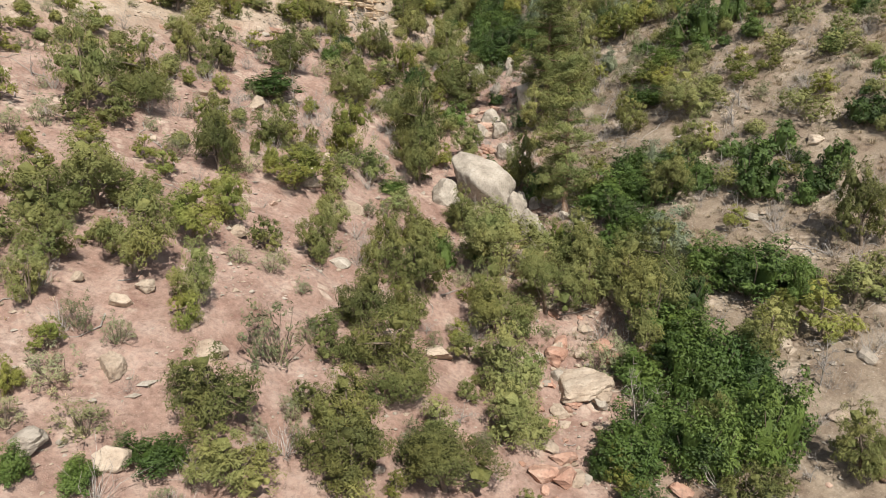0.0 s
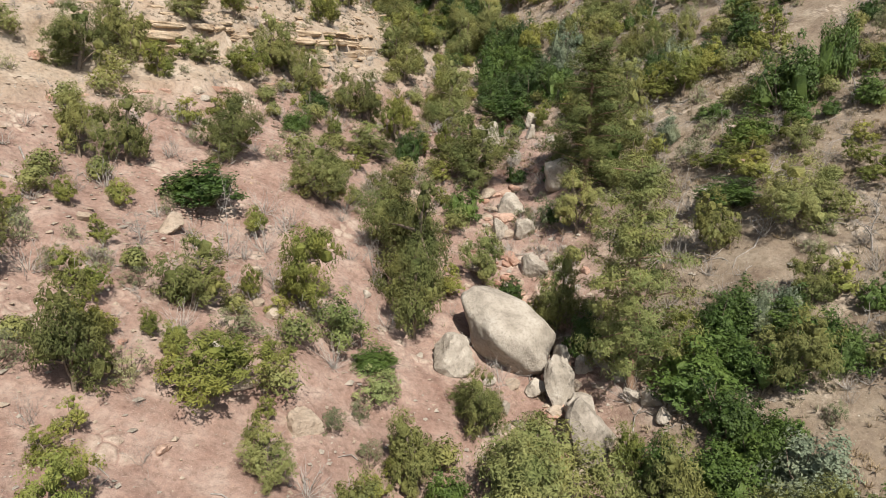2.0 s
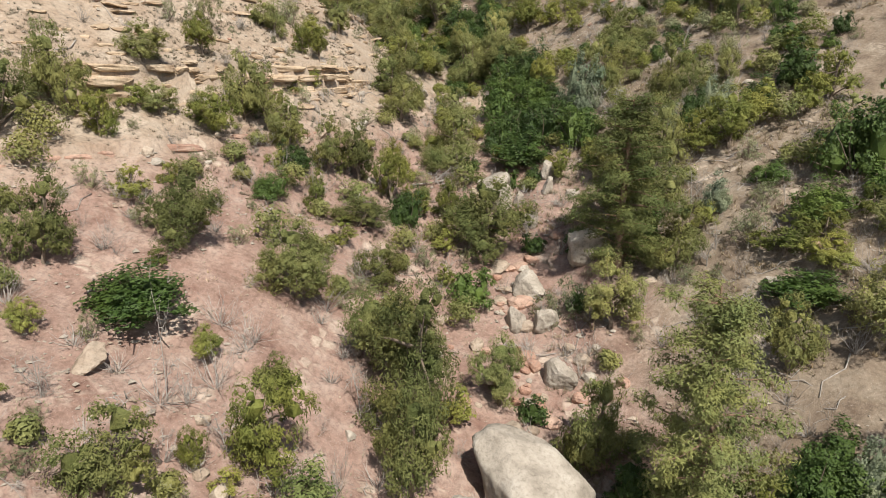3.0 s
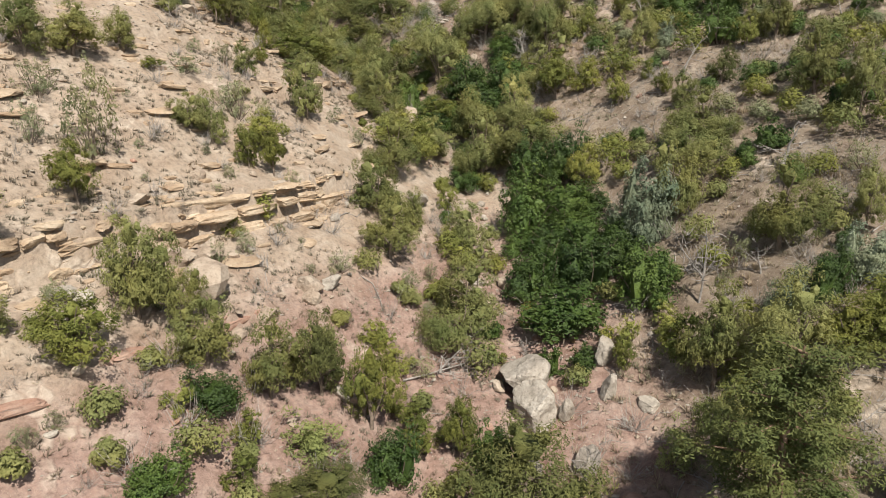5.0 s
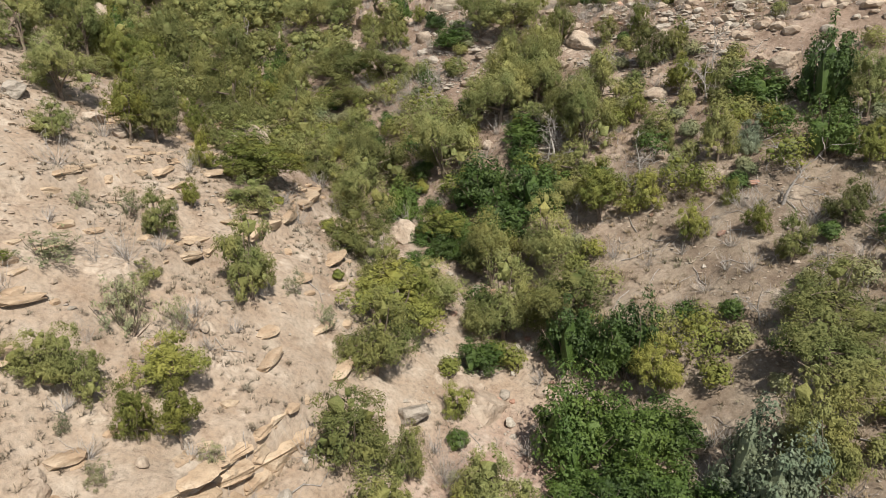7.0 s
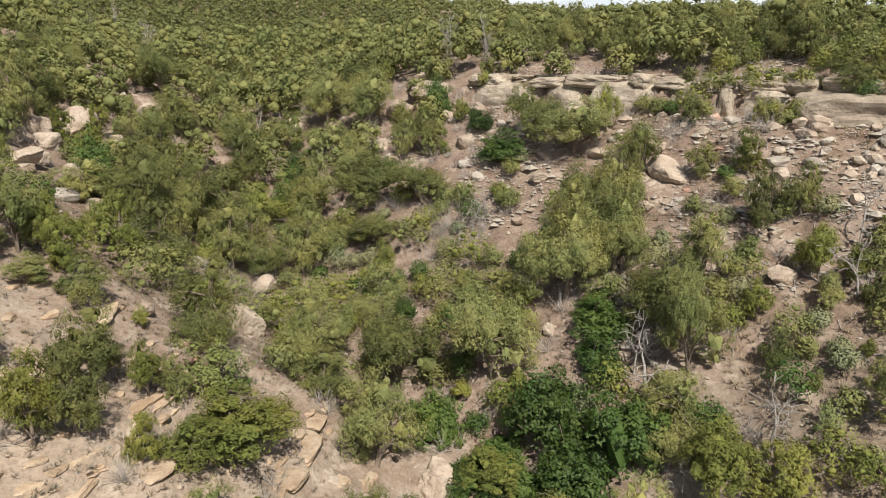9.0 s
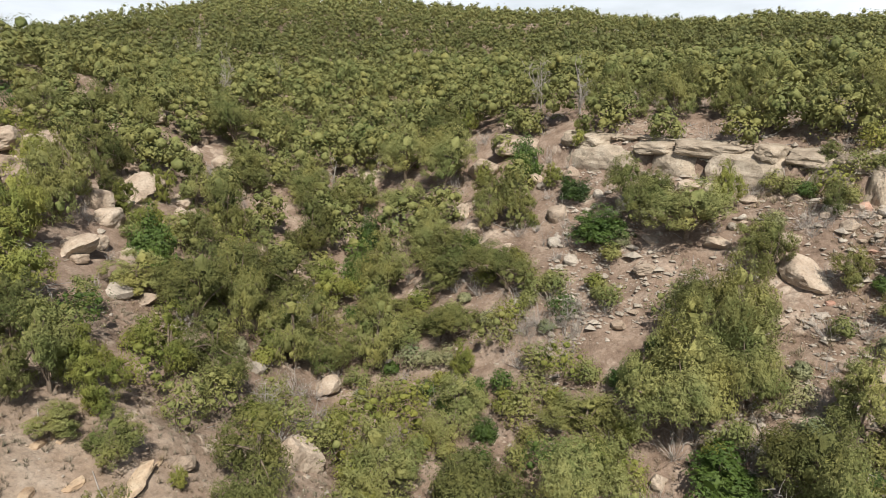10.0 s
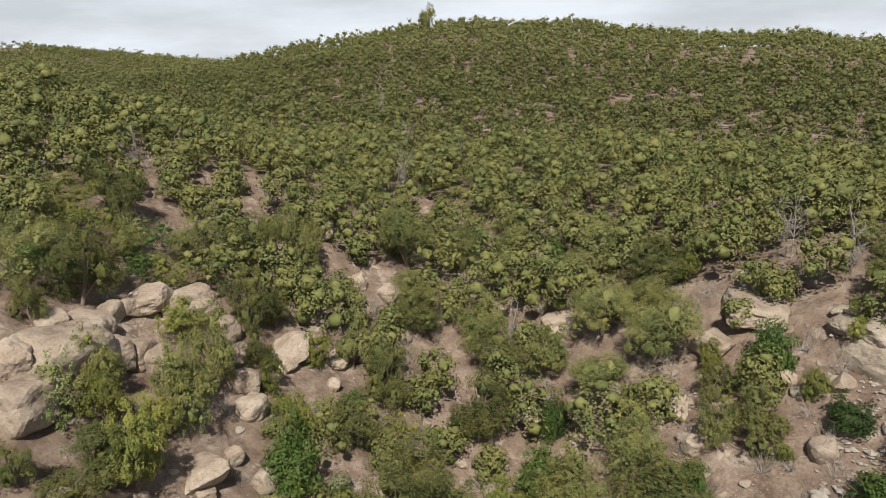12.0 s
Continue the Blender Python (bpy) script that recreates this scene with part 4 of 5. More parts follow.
PINYONS_SPUR_FOOT = [
    (12.1, 65.1, 3.8, 3.5), (-5.6, 65.6, 3.0, 2.2), (10.3, 66.5, 5.7, 2.8), (18.7, 71.3, 2.6, 1.8), (0.1, 71.7, 3.4, 4.1),
    (15.1, 72.0, 3.5, 3.2), (-20.4, 74.3, 2.4, 2.4), (-3.5, 75.5, 2.6, 3.0), (-13.6, 75.5, 1.4, 1.7), (-12.4, 75.8, 2.2, 1.6),
    (-19.1, 76.2, 2.0, 2.8), (12.1, 77.1, 3.4, 2.6), (22.0, 78.5, 4.4, 2.7), (-17.7, 78.8, 1.8, 1.8), (1.0, 78.9, 2.7, 3.0),
    (-4.4, 79.0, 2.6, 3.0), (-2.4, 79.4, 2.8, 1.5), (13.7, 79.9, 2.6, 4.0), (-12.4, 81.4, 0.8, 1.5), (21.3, 82.2, 4.1, 2.7),
    (15.1, 82.4, 2.4, 3.9), (-9.0, 83.4, 3.3, 2.4), (-12.7, 83.9, 1.8, 1.4),
]
PINYONS_SPUR = [
    (-4.0, 84.1, 3.1, 3.4), (-17.9, 86.4, 1.4, 1.7), (15.3, 87.1, 3.2, 1.6), (17.9, 87.7, 1.9, 1.9), (-4.3, 89.1, 2.5, 2.3),
    (4.7, 89.4, 3.0, 4.7), (-10.3, 89.7, 1.6, 2.5), (22.4, 90.3, 3.2, 2.4), (-15.1, 90.6, 2.6, 2.1), (1.1, 90.6, 1.9, 2.1),
    (-19.7, 91.0, 2.5, 3.2), (-1.6, 91.2, 2.3, 3.4), (-5.4, 92.8, 2.6, 3.5), (5.1, 93.3, 3.6, 3.5), (-16.1, 93.4, 2.8, 2.6),
    (-22.9, 93.9, 2.4, 2.7), (2.0, 94.5, 3.7, 3.6), (-13.6, 94.8, 1.5, 1.4), (14.7, 95.3, 3.3, 1.9), (22.9, 95.4, 4.5, 2.2),
    (14.8, 97.0, 1.4, 0.9), (-22.6, 97.4, 2.0, 1.8), (-20.9, 97.5, 1.1, 2.2),
]
PINYONS_GULLY_HEAD = [
    (-18.5, 97.5, 1.6, 2.2), (6.9, 97.9, 2.8, 3.3), (12.7, 97.9, 1.2, 0.7), (-6.3, 98.4, 3.5, 3.9), (-22.2, 99.0, 3.2, 2.7),
    (-14.2, 99.2, 3.2, 3.4), (11.8, 99.7, 1.6, 1.5), (-24.3, 99.8, 2.4, 2.4), (8.5, 101.0, 4.4, 3.2), (-9.3, 101.1, 2.3, 2.8),
    (16.6, 101.3, 1.6, 1.3), (14.9, 101.8, 1.4, 1.3), (7.7, 103.5, 3.6, 4.0), (-32.1, 103.9, 3.6, 1.3), (-0.7, 104.1, 4.3, 4.5),
    (-5.6, 104.7, 3.8, 4.7), (-10.2, 104.9, 3.8, 3.8), (10.2, 105.6, 3.4, 3.0), (-19.0, 105.7, 2.9, 3.4), (-30.9, 106.0, 2.2, 3.7),
    (12.8, 106.5, 1.2, 1.5), (3.2, 106.9, 4.3, 4.7), (5.8, 107.5, 3.9, 3.8),
]
PINYONS_RIM_FOOT = [
    (14.0, 107.9, 2.8, 2.5), (16.0, 108.0, 2.8, 1.8), (-1.1, 108.2, 2.0, 4.0), (1.7, 109.3, 5.0, 2.5), (4.0, 109.4, 5.1, 3.2),
    (-25.5, 110.0, 2.1, 3.1), (-34.9, 110.1, 2.8, 2.2), (-7.7, 110.2, 2.5, 3.5), (-39.3, 110.3, 2.0, 1.7), (6.6, 110.3, 5.0, 3.2),
    (-22.4, 110.4, 4.0, 3.9), (5.4, 111.8, 3.2, 3.5), (-20.7, 112.3, 3.9, 3.2), (-17.5, 112.3, 3.8, 3.1), (-31.8, 112.5, 4.4, 2.9),
    (12.1, 113.1, 1.8, 1.9), (-43.7, 113.6, 2.3, 3.5), (-40.4, 113.8, 3.8, 3.8), (-16.7, 114.1, 3.5, 3.8), (-22.3, 115.0, 3.1, 4.2),
    (-13.2, 115.1, 4.0, 3.0), (21.6, 115.1, 2.1, 3.8), (8.8, 115.1, 3.3, 2.2),
]
PINYONS_RIM = [
    (-32.7, 115.2, 5.0, 3.1), (16.3, 115.9, 2.2, 1.1), (-20.0, 116.7, 3.7, 4.4), (8.6, 116.7, 1.9, 2.3), (-8.6, 116.9, 2.0, 4.0),
    (12.4, 117.5, 1.7, 1.5), (19.2, 118.0, 1.1, 2.2), (-26.2, 118.5, 2.6, 2.9), (-12.6, 118.7, 1.7, 5.0), (-42.6, 118.8, 2.2, 2.8),
    (-32.9, 119.0, 3.1, 1.7), (-47.9, 119.2, 2.3, 4.1), (5.2, 119.5, 3.0, 5.2), (-5.6, 119.7, 2.5, 4.1), (-22.4, 119.7, 2.9, 3.2),
    (-35.2, 120.9, 3.3, 3.2), (13.3, 121.2, 1.2, 1.6), (-9.6, 121.4, 3.1, 5.2), (-14.5, 121.6, 3.6, 4.4), (2.7, 122.0, 3.4, 4.2),
    (-34.4, 122.8, 2.2, 1.7), (-41.0, 123.2, 3.1, 3.9), (-47.4, 123.3, 3.3, 4.0),
]
PINYONS_HILL_FOOT = [
    (-26.8, 123.4, 4.4, 2.8), (-29.7, 124.5, 3.0, 2.6), (-11.7, 124.6, 3.2, 3.8), (-5.4, 125.3, 3.0, 2.7), (-21.2, 125.4, 4.0, 3.6),
    (-7.6, 125.5, 3.1, 2.1), (-39.3, 126.9, 3.3, 4.1), (-7.7, 128.4, 2.0, 2.6), (-36.7, 129.4, 4.3, 3.4), (-15.1, 129.7, 2.2, 3.6),
    (-22.2, 130.9, 3.2, 3.6), (-18.8, 131.1, 3.1, 3.1), (-11.7, 131.2, 4.0, 4.6), (-28.4, 131.9, 2.6, 3.8), (-24.3, 133.4, 3.4, 4.2),
    (-29.7, 133.5, 2.7, 3.9), (-15.5, 134.0, 3.6, 4.3), (-12.5, 134.7, 2.7, 3.8), (-32.0, 137.2, 4.3, 5.2), (-12.3, 138.3, 2.9, 4.8),
    (-17.5, 140.9, 3.2, 4.9), (-29.2, 141.3, 3.0, 3.4), (-26.2, 145.3, 3.1, 3.0),
]
JUNIPERS_LOW_SLOPE = [
    (-12.8, 18.4, 1.4, 0.8), (-9.2, 22.8, 1.1, 1.1), (-10.5, 27.7, 2.1, 2.5), (16.0, 29.9, 1.9, 1.1), (-18.4, 30.1, 1.0, 0.9),
    (-10.0, 30.7, 1.9, 2.1), (-8.0, 36.6, 2.0, 3.4), (-11.8, 36.8, 2.4, 1.4), (-9.6, 37.9, 1.1, 0.9), (-10.5, 38.4, 0.9, 0.7),
    (6.8, 39.0, 2.3, 1.4), (-8.2, 42.7, 1.2, 0.9), (-6.0, 43.5, 3.0, 2.6), (-15.9, 43.8, 1.0, 1.0), (-14.5, 45.5, 1.0, 1.2),
    (-9.0, 47.0, 1.2, 1.2), (16.6, 53.0, 1.4, 2.2), (-17.0, 57.4, 1.8, 1.7),
]
JUNIPERS_BOULDER_REACH = [
    (-12.9, 61.6, 2.0, 2.8), (16.4, 64.5, 2.8, 3.3), (-0.1, 64.7, 2.7, 1.6), (14.9, 65.1, 2.0, 2.8), (-3.6, 65.3, 3.2, 2.3),
    (-14.9, 67.0, 2.0, 1.9), (7.4, 68.8, 1.3, 1.0), (-10.5, 75.3, 1.7, 1.3), (-9.4, 75.8, 2.4, 1.4), (-10.0, 77.4, 1.8, 2.3),
    (-16.1, 78.4, 0.6, 1.2), (8.2, 83.1, 2.5, 2.2), (-0.4, 83.7, 1.5, 1.3), (-12.4, 86.8, 1.1, 0.9), (-3.5, 87.3, 2.4, 4.6),
    (-2.2, 88.5, 2.3, 2.1), (14.5, 89.3, 1.4, 1.4), (-16.0, 89.6, 3.6, 2.0), (11.9, 90.5, 3.1, 1.5),
]
JUNIPERS_RED_BANK = [
    (20.5, 90.6, 2.0, 1.7), (-13.3, 91.1, 1.8, 1.2), (14.2, 91.9, 1.2, 0.9), (-12.0, 92.2, 1.5, 2.9), (-10.8, 94.0, 2.1, 4.6),
    (-14.4, 94.1, 2.1, 1.4), (10.2, 94.3, 2.0, 2.4), (8.1, 95.2, 2.9, 3.3), (-16.3, 97.9, 1.3, 0.7), (-1.1, 98.4, 1.9, 3.2),
    (15.3, 98.9, 0.8, 0.7), (-20.1, 99.4, 2.1, 1.9), (-21.1, 100.0, 2.9, 1.9), (11.9, 102.4, 1.7, 1.6), (-26.5, 102.7, 3.4, 3.4),
    (16.3, 102.8, 1.7, 1.4), (-10.9, 103.0, 1.2, 1.2), (15.2, 103.7, 2.3, 1.7),
]
JUNIPERS_SPUR_FOOT = [
    (-20.6, 104.5, 2.6, 2.5), (-16.7, 104.9, 0.9, 1.4), (-29.9, 107.4, 4.0, 2.7), (-33.2, 108.9, 2.1, 2.1), (-32.0, 110.9, 2.0, 2.2),
    (14.5, 112.0, 2.4, 1.7), (-7.7, 113.5, 2.5, 1.5), (-28.3, 116.5, 2.8, 1.8), (-36.0, 116.8, 2.3, 2.6), (-31.0, 117.9, 2.0, 1.5),
    (-17.7, 119.8, 3.0, 3.0), (7.5, 120.2, 2.9, 2.0), (-30.6, 122.1, 2.2, 1.6), (-4.2, 124.6, 1.0, 0.9), (-3.0, 127.7, 1.5, 1.5),
    (-1.0, 130.0, 1.1, 1.4), (-8.3, 130.4, 1.9, 1.4), (-0.9, 131.2, 2.2, 1.2), (-10.4, 138.0, 2.0, 1.6),
]
OAKS_LOW_SLOPE = [
    (-11.2, 15.6, 1.1, 0.9), (-9.9, 16.2, 0.9, 1.2), (-8.3, 17.4, 1.1, 1.7), (6.7, 20.2, 2.0, 2.2), (9.9, 22.9, 2.7, 2.6),
    (7.4, 23.0, 2.0, 2.1), (12.4, 23.2, 3.6, 2.6), (11.0, 26.9, 3.0, 3.4), (11.6, 29.2, 2.1, 1.8), (17.3, 31.3, 2.1, 1.8),
    (15.3, 32.4, 2.9, 3.8), (0.1, 36.4, 1.9, 1.7), (2.0, 37.6, 1.7, 1.4), (11.2, 37.6, 2.3, 2.3), (7.9, 37.9, 2.2, 2.1),
    (10.6, 39.3, 2.2, 2.4), (-3.2, 41.5, 1.0, 1.8), (10.1, 41.6, 2.5, 4.1), (12.0, 43.7, 2.4, 2.2), (-12.1, 48.5, 1.7, 4.4),
]
OAKS_BOULDER_REACH = [
    (15.4, 51.9, 1.4, 3.8), (17.5, 56.3, 2.0, 2.7), (20.6, 58.6, 4.2, 3.5), (-9.2, 58.7, 1.4, 1.8), (23.7, 59.6, 3.9, 2.5),
    (16.9, 60.1, 1.2, 2.3), (-8.8, 62.3, 1.5, 1.8), (-2.6, 62.9, 2.3, 1.9), (1.1, 64.1, 2.5, 1.7), (19.2, 67.2, 2.1, 2.1),
    (15.2, 67.9, 2.2, 1.9), (5.4, 72.2, 2.3, 4.2), (9.0, 72.5, 3.1, 3.0), (6.7, 74.9, 3.0, 3.3), (4.3, 75.6, 3.1, 3.0), (6.7, 79.6, 1.8, 2.4),
    (6.9, 81.3, 2.6, 3.0), (4.4, 82.0, 4.2, 3.4), (7.3, 85.0, 3.7, 2.8), (5.1, 87.1, 3.4, 3.0), (0.7, 88.1, 1.5, 2.6),
]
OAKS_RED_BANK = [
    (19.5, 92.8, 2.8, 2.7), (-2.3, 94.3, 1.8, 2.3), (3.0, 97.5, 3.1, 3.8), (21.4, 97.7, 4.8, 3.4), (5.0, 98.5, 3.4, 4.1),
    (19.0, 100.3, 2.5, 3.9), (2.0, 100.8, 3.4, 4.2), (-3.3, 101.4, 2.6, 2.6), (4.5, 102.4, 2.0, 2.8), (4.9, 104.4, 1.8, 3.9),
    (-32.5, 107.8, 1.2, 1.4), (-5.9, 109.3, 1.4, 1.4), (-26.8, 114.1, 3.5, 3.2), (-42.1, 115.4, 2.2, 2.3), (0.0, 121.8, 2.2, 3.8),
    (-16.3, 123.4, 3.1, 3.0), (-8.3, 123.5, 1.8, 1.8), (-1.4, 126.0, 1.7, 2.3), (-17.0, 127.0, 3.3, 1.8), (-5.4, 130.0, 3.3, 2.9),
    (-21.9, 144.6, 2.5, 1.9),
]
SILVERS = [
    (14.0, 43.5, 2.2, 2.2), (14.2, 59.6, 1.9, 1.6), (13.6, 67.9, 2.4, 2.1), (17.0, 68.6, 2.2, 2.1), (9.9, 77.1, 4.3, 3.2),
    (16.4, 95.2, 2.3, 1.6),
]
SAGES_LOW_SLOPE = [
    (-10.4, 17.7, 1.2, 1.7), (-11.9, 19.3, 1.2, 1.7), (-4.6, 19.7, 0.9, 0.8), (-5.0, 20.8, 1.1, 0.9), (-10.9, 21.2, 1.0, 1.1),
    (-12.3, 21.6, 1.3, 1.1), (-6.2, 23.3, 2.6, 2.4), (-5.3, 24.9, 0.9, 1.1), (-7.5, 28.3, 1.0, 1.1), (7.2, 28.6, 2.1, 2.1),
    (-8.1, 40.0, 1.3, 2.4), (-11.8, 40.4, 0.9, 1.1), (-13.3, 40.8, 1.0, 1.4), (-12.7, 46.2, 1.1, 0.9), (5.2, 56.2, 2.2, 2.5),
]
SAGES_BOULDER_REACH = [
    (-14.4, 63.5, 1.0, 1.2), (-10.4, 69.3, 1.2, 0.8), (-17.8, 69.3, 1.7, 1.2), (-15.8, 70.3, 4.0, 2.5), (-9.6, 70.6, 1.4, 1.0),
    (-18.9, 72.3, 1.8, 1.8), (-1.4, 75.8, 1.1, 0.9), (-12.0, 78.9, 2.1, 1.9), (-15.0, 79.7, 1.1, 2.0), (-12.5, 79.8, 1.3, 1.7),
    (-10.8, 79.8, 1.4, 1.0), (-0.4, 80.3, 1.0, 1.6), (-15.7, 83.5, 0.9, 1.0), (-6.2, 84.5, 1.3, 1.0), (-14.3, 84.6, 1.2, 1.2),
    (-7.7, 85.2, 1.2, 0.9),
]
LIGHTS = [
    (-3.0, 40.4, 1.6, 1.9), (-4.7, 42.1, 2.5, 2.8), (-5.3, 63.1, 1.9, 2.3), (7.6, 63.3, 2.3, 1.7), (12.5, 95.9, 1.4, 1.1),
    (-12.7, 96.9, 2.3, 2.8), (-33.9, 107.2, 3.3, 2.0),
]
TALL_PINES = [
    (7.8, 42.8, 9.2, 4.3), (8.6, 58.1, 8.3, 5.0),
]
DEAD_LOW_SLOPE = [
    (13.5, 21.9, 1.1, 1.3), (7.8, 25.0, 3.1, 1.9), (15.9, 26.2, 2.2, 1.4), (-3.7, 42.7, 2.5, 1.0), (-12.7, 43.1, 1.4, 1.2),
    (-7.5, 43.8, 1.7, 1.3), (-9.6, 44.7, 4.6, 0.9), (-3.6, 47.5, 2.5, 1.5), (13.2, 52.4, 1.9, 0.8), (13.3, 57.3, 1.9, 1.1),
    (16.9, 58.1, 1.9, 1.1), (13.3, 61.2, 2.9, 1.7), (4.5, 63.3, 3.0, 2.3), (11.2, 71.0, 3.5, 2.4), (17.3, 76.8, 2.4, 2.7),
    (12.8, 84.3, 2.0, 2.2),
]
DEAD_BOULDER_REACH = [
    (16.3, 90.5, 3.2, 3.7), (7.0, 95.9, 2.2, 1.2), (10.3, 96.2, 3.3, 3.5), (6.2, 100.3, 3.6, 2.4), (6.1, 101.8, 3.1, 2.3),
    (16.3, 102.0, 3.4, 3.0), (17.6, 104.9, 4.4, 2.5), (-16.3, 105.6, 1.9, 1.6), (-15.1, 107.9, 1.7, 2.7), (-1.9, 115.0, 3.1, 1.5),
    (-14.6, 127.2, 2.5, 1.0), (-4.9, 129.6, 2.9, 1.6), (-54.8, 132.2, 2.2, 1.5), (-21.9, 134.2, 3.4, 1.7), (-1.1, 135.8, 2.1, 1.4),
    (-4.6, 138.9, 2.7, 1.5), (-38.3, 147.8, 3.4, 1.1),
]
BRUSH_LOW_SLOPE = [
    (-10.0, 19.7, 0.9, 1.1), (8.7, 25.0, 1.4, 0.9), (16.2, 26.1, 1.9, 1.7), (13.3, 30.8, 1.7, 1.6), (-7.6, 31.4, 1.0, 1.1),
    (-4.2, 31.6, 2.0, 1.6), (-11.8, 38.6, 0.5, 1.0), (-12.7, 43.1, 1.4, 1.2), (-7.5, 43.8, 1.7, 1.3), (-4.0, 44.1, 1.9, 1.8),
    (18.1, 44.5, 2.3, 1.8), (13.9, 44.5, 2.0, 1.1), (13.8, 46.8, 1.0, 1.9), (-3.6, 47.5, 2.5, 1.5), (-11.1, 58.2, 1.0, 1.0),
    (-14.2, 59.0, 1.0, 1.6),
]
BRUSH_BOULDER_REACH = [
    (-13.8, 59.9, 1.0, 0.9), (13.9, 61.9, 1.8, 1.3), (4.5, 63.3, 3.0, 2.3), (0.1, 68.1, 1.8, 3.0), (-17.8, 68.3, 1.6, 1.4),
    (-8.3, 68.6, 1.4, 2.4), (-3.3, 71.4, 2.2, 1.6), (-4.0, 72.6, 1.4, 1.4), (-12.9, 77.5, 1.3, 1.1), (-0.9, 79.8, 2.5, 1.9),
    (-13.9, 80.7, 1.7, 1.0), (-0.4, 80.8, 1.9, 1.6), (-13.1, 81.3, 1.1, 1.1), (13.2, 84.2, 1.8, 1.2), (9.6, 90.7, 1.5, 1.8),
    (-17.9, 93.6, 1.3, 1.1), (6.6, 96.4, 2.0, 1.2),
]
BRUSH_RED_BANK = [
    (10.2, 97.1, 2.2, 2.2), (-16.3, 105.6, 1.9, 1.6), (-15.1, 107.9, 1.7, 2.7), (-28.2, 111.6, 1.4, 1.4), (-1.6, 113.1, 4.2, 2.1),
    (-4.3, 113.7, 3.8, 2.0), (-2.6, 114.0, 3.8, 1.3), (-1.3, 114.7, 3.1, 1.9), (-4.1, 115.5, 2.5, 1.9), (-1.0, 116.2, 2.8, 1.5),
    (-2.4, 122.1, 1.7, 1.6), (-3.4, 122.7, 1.7, 1.4), (-7.5, 123.3, 1.8, 1.8), (-9.3, 125.4, 2.2, 1.6), (-26.0, 129.7, 2.0, 2.0),
    (-31.5, 130.6, 1.3, 2.1), (-29.5, 142.6, 2.0, 2.0),
]

pinyons = [conifer_bush("pinyon_pine", "olive-green pinyon pine with an uneven rounded crown", "pinyons of the canyon", 100 + i, OLIVE, 165, 50, 0.029, 10, 0.04 + 0.03 * (i % 3), 3 + i % 3) for i in range(8)]
great_pinyons = [conifer_bush("pinyon_pine", "large olive-green pinyon pine with a broad crown", "pinyons of the canyon", 150 + i, OLIVE, 260, 54, 0.022, 12, 0.06, 5) for i in range(3)]
junipers = [conifer_bush("juniper", "yellow-green juniper bush with dense scaly foliage", "junipers of the canyon", 200 + i, YELLOW, 150, 46, 0.031, 9, 0.02, 2 + i % 3) for i in range(4)]
oaks = [mound_bush("scrub_oak", "dark green scrub oak thicket in the gully", "scrub oaks", 300 + i, OAK, 130, 50, 0.030) for i in range(4)]
silvers = [mound_bush("silver_shrub", "silvery blue-green shrub with fine leaves", "silver shrubs", 400 + i, SILVER, 150, 70, 0.026) for i in range(2)]
sages = [mound_bush("sage_shrub", "thin grey-green shrub on bare ground", "sage shrubs", 500 + i, SAGE, 60, 26, 0.036, 0.42, "shrub", 0.6) for i in range(3)]
lights = [mound_bush("leafy_shrub", "light green open shrub with pale stems", "leafy shrubs", 600 + i, LIGHT, 90, 36, 0.032, 0.6, "shrub", 0.4) for i in range(2)]
small_pinyons = [conifer_bush("pinyon_pine", "young olive-green pinyon pine on the slope", "pinyons of the canyon", 130 + i, OLIVE, 85, 28, 0.044, 6, 0.03, 2 + i % 3) for i in range(4)]
small_junipers = [conifer_bush("juniper", "low yellow-green juniper on the slope", "junipers of the canyon", 230 + i, YELLOW, 75, 28, 0.046, 6, 0.02, 2 + i % 2) for i in range(3)]
small_oaks = [mound_bush("scrub_oak", "low dark green scrub oak", "scrub oaks", 330 + i, OAK, 70, 30, 0.044) for i in range(2)]
pines = [tall_pine("ponderosa_pine", "tall ponderosa pine with layered boughs beside the gully", 700 + i, PINE) for i in range(2)]
deads = [dead_tree("dead_tree", "bleached dead tree with bare twisted branches", 800 + i, i % 3, 8, 0.34 + 0.05 * i) for i in range(5)]
bare_shrubs = [bare_shrub("bare_shrub", "leafless grey shrub with tangled dry twigs", 850 + i) for i in range(3)]
PROTOTYPES = bare_shrubs + great_pinyons + pinyons + junipers + oaks + silvers + sages + lights + pines + deads + small_pinyons + small_junipers + small_oaks

rng = np.random.default_rng(77)
TAKEN = []


def plant(rows, kinds, lean=0.05):
    for x, y, height, spread in rows:
        if kinds is pinyons or kinds is junipers or kinds is silvers:
            height = min(height, 1.3 * spread)
        kind = (great_pinyons if kinds is pinyons and spread > 3.1 else kinds)[rng.integers(3 if kinds is pinyons and spread > 3.1 else len(kinds))]
        turn = pose(x, y, gz(x, y) - 0.06, rng.normal(0, lean) * 57, rng.normal(0, lean) * 57, rng.uniform(0, 360))
        copy_thing(kind, turn @ Matrix.Diagonal((spread * 1.1, spread * 1.1, height * (1.32 if kinds is pinyons or kinds is junipers else 1.08), 1)))
        TAKEN.append((x, y, spread))


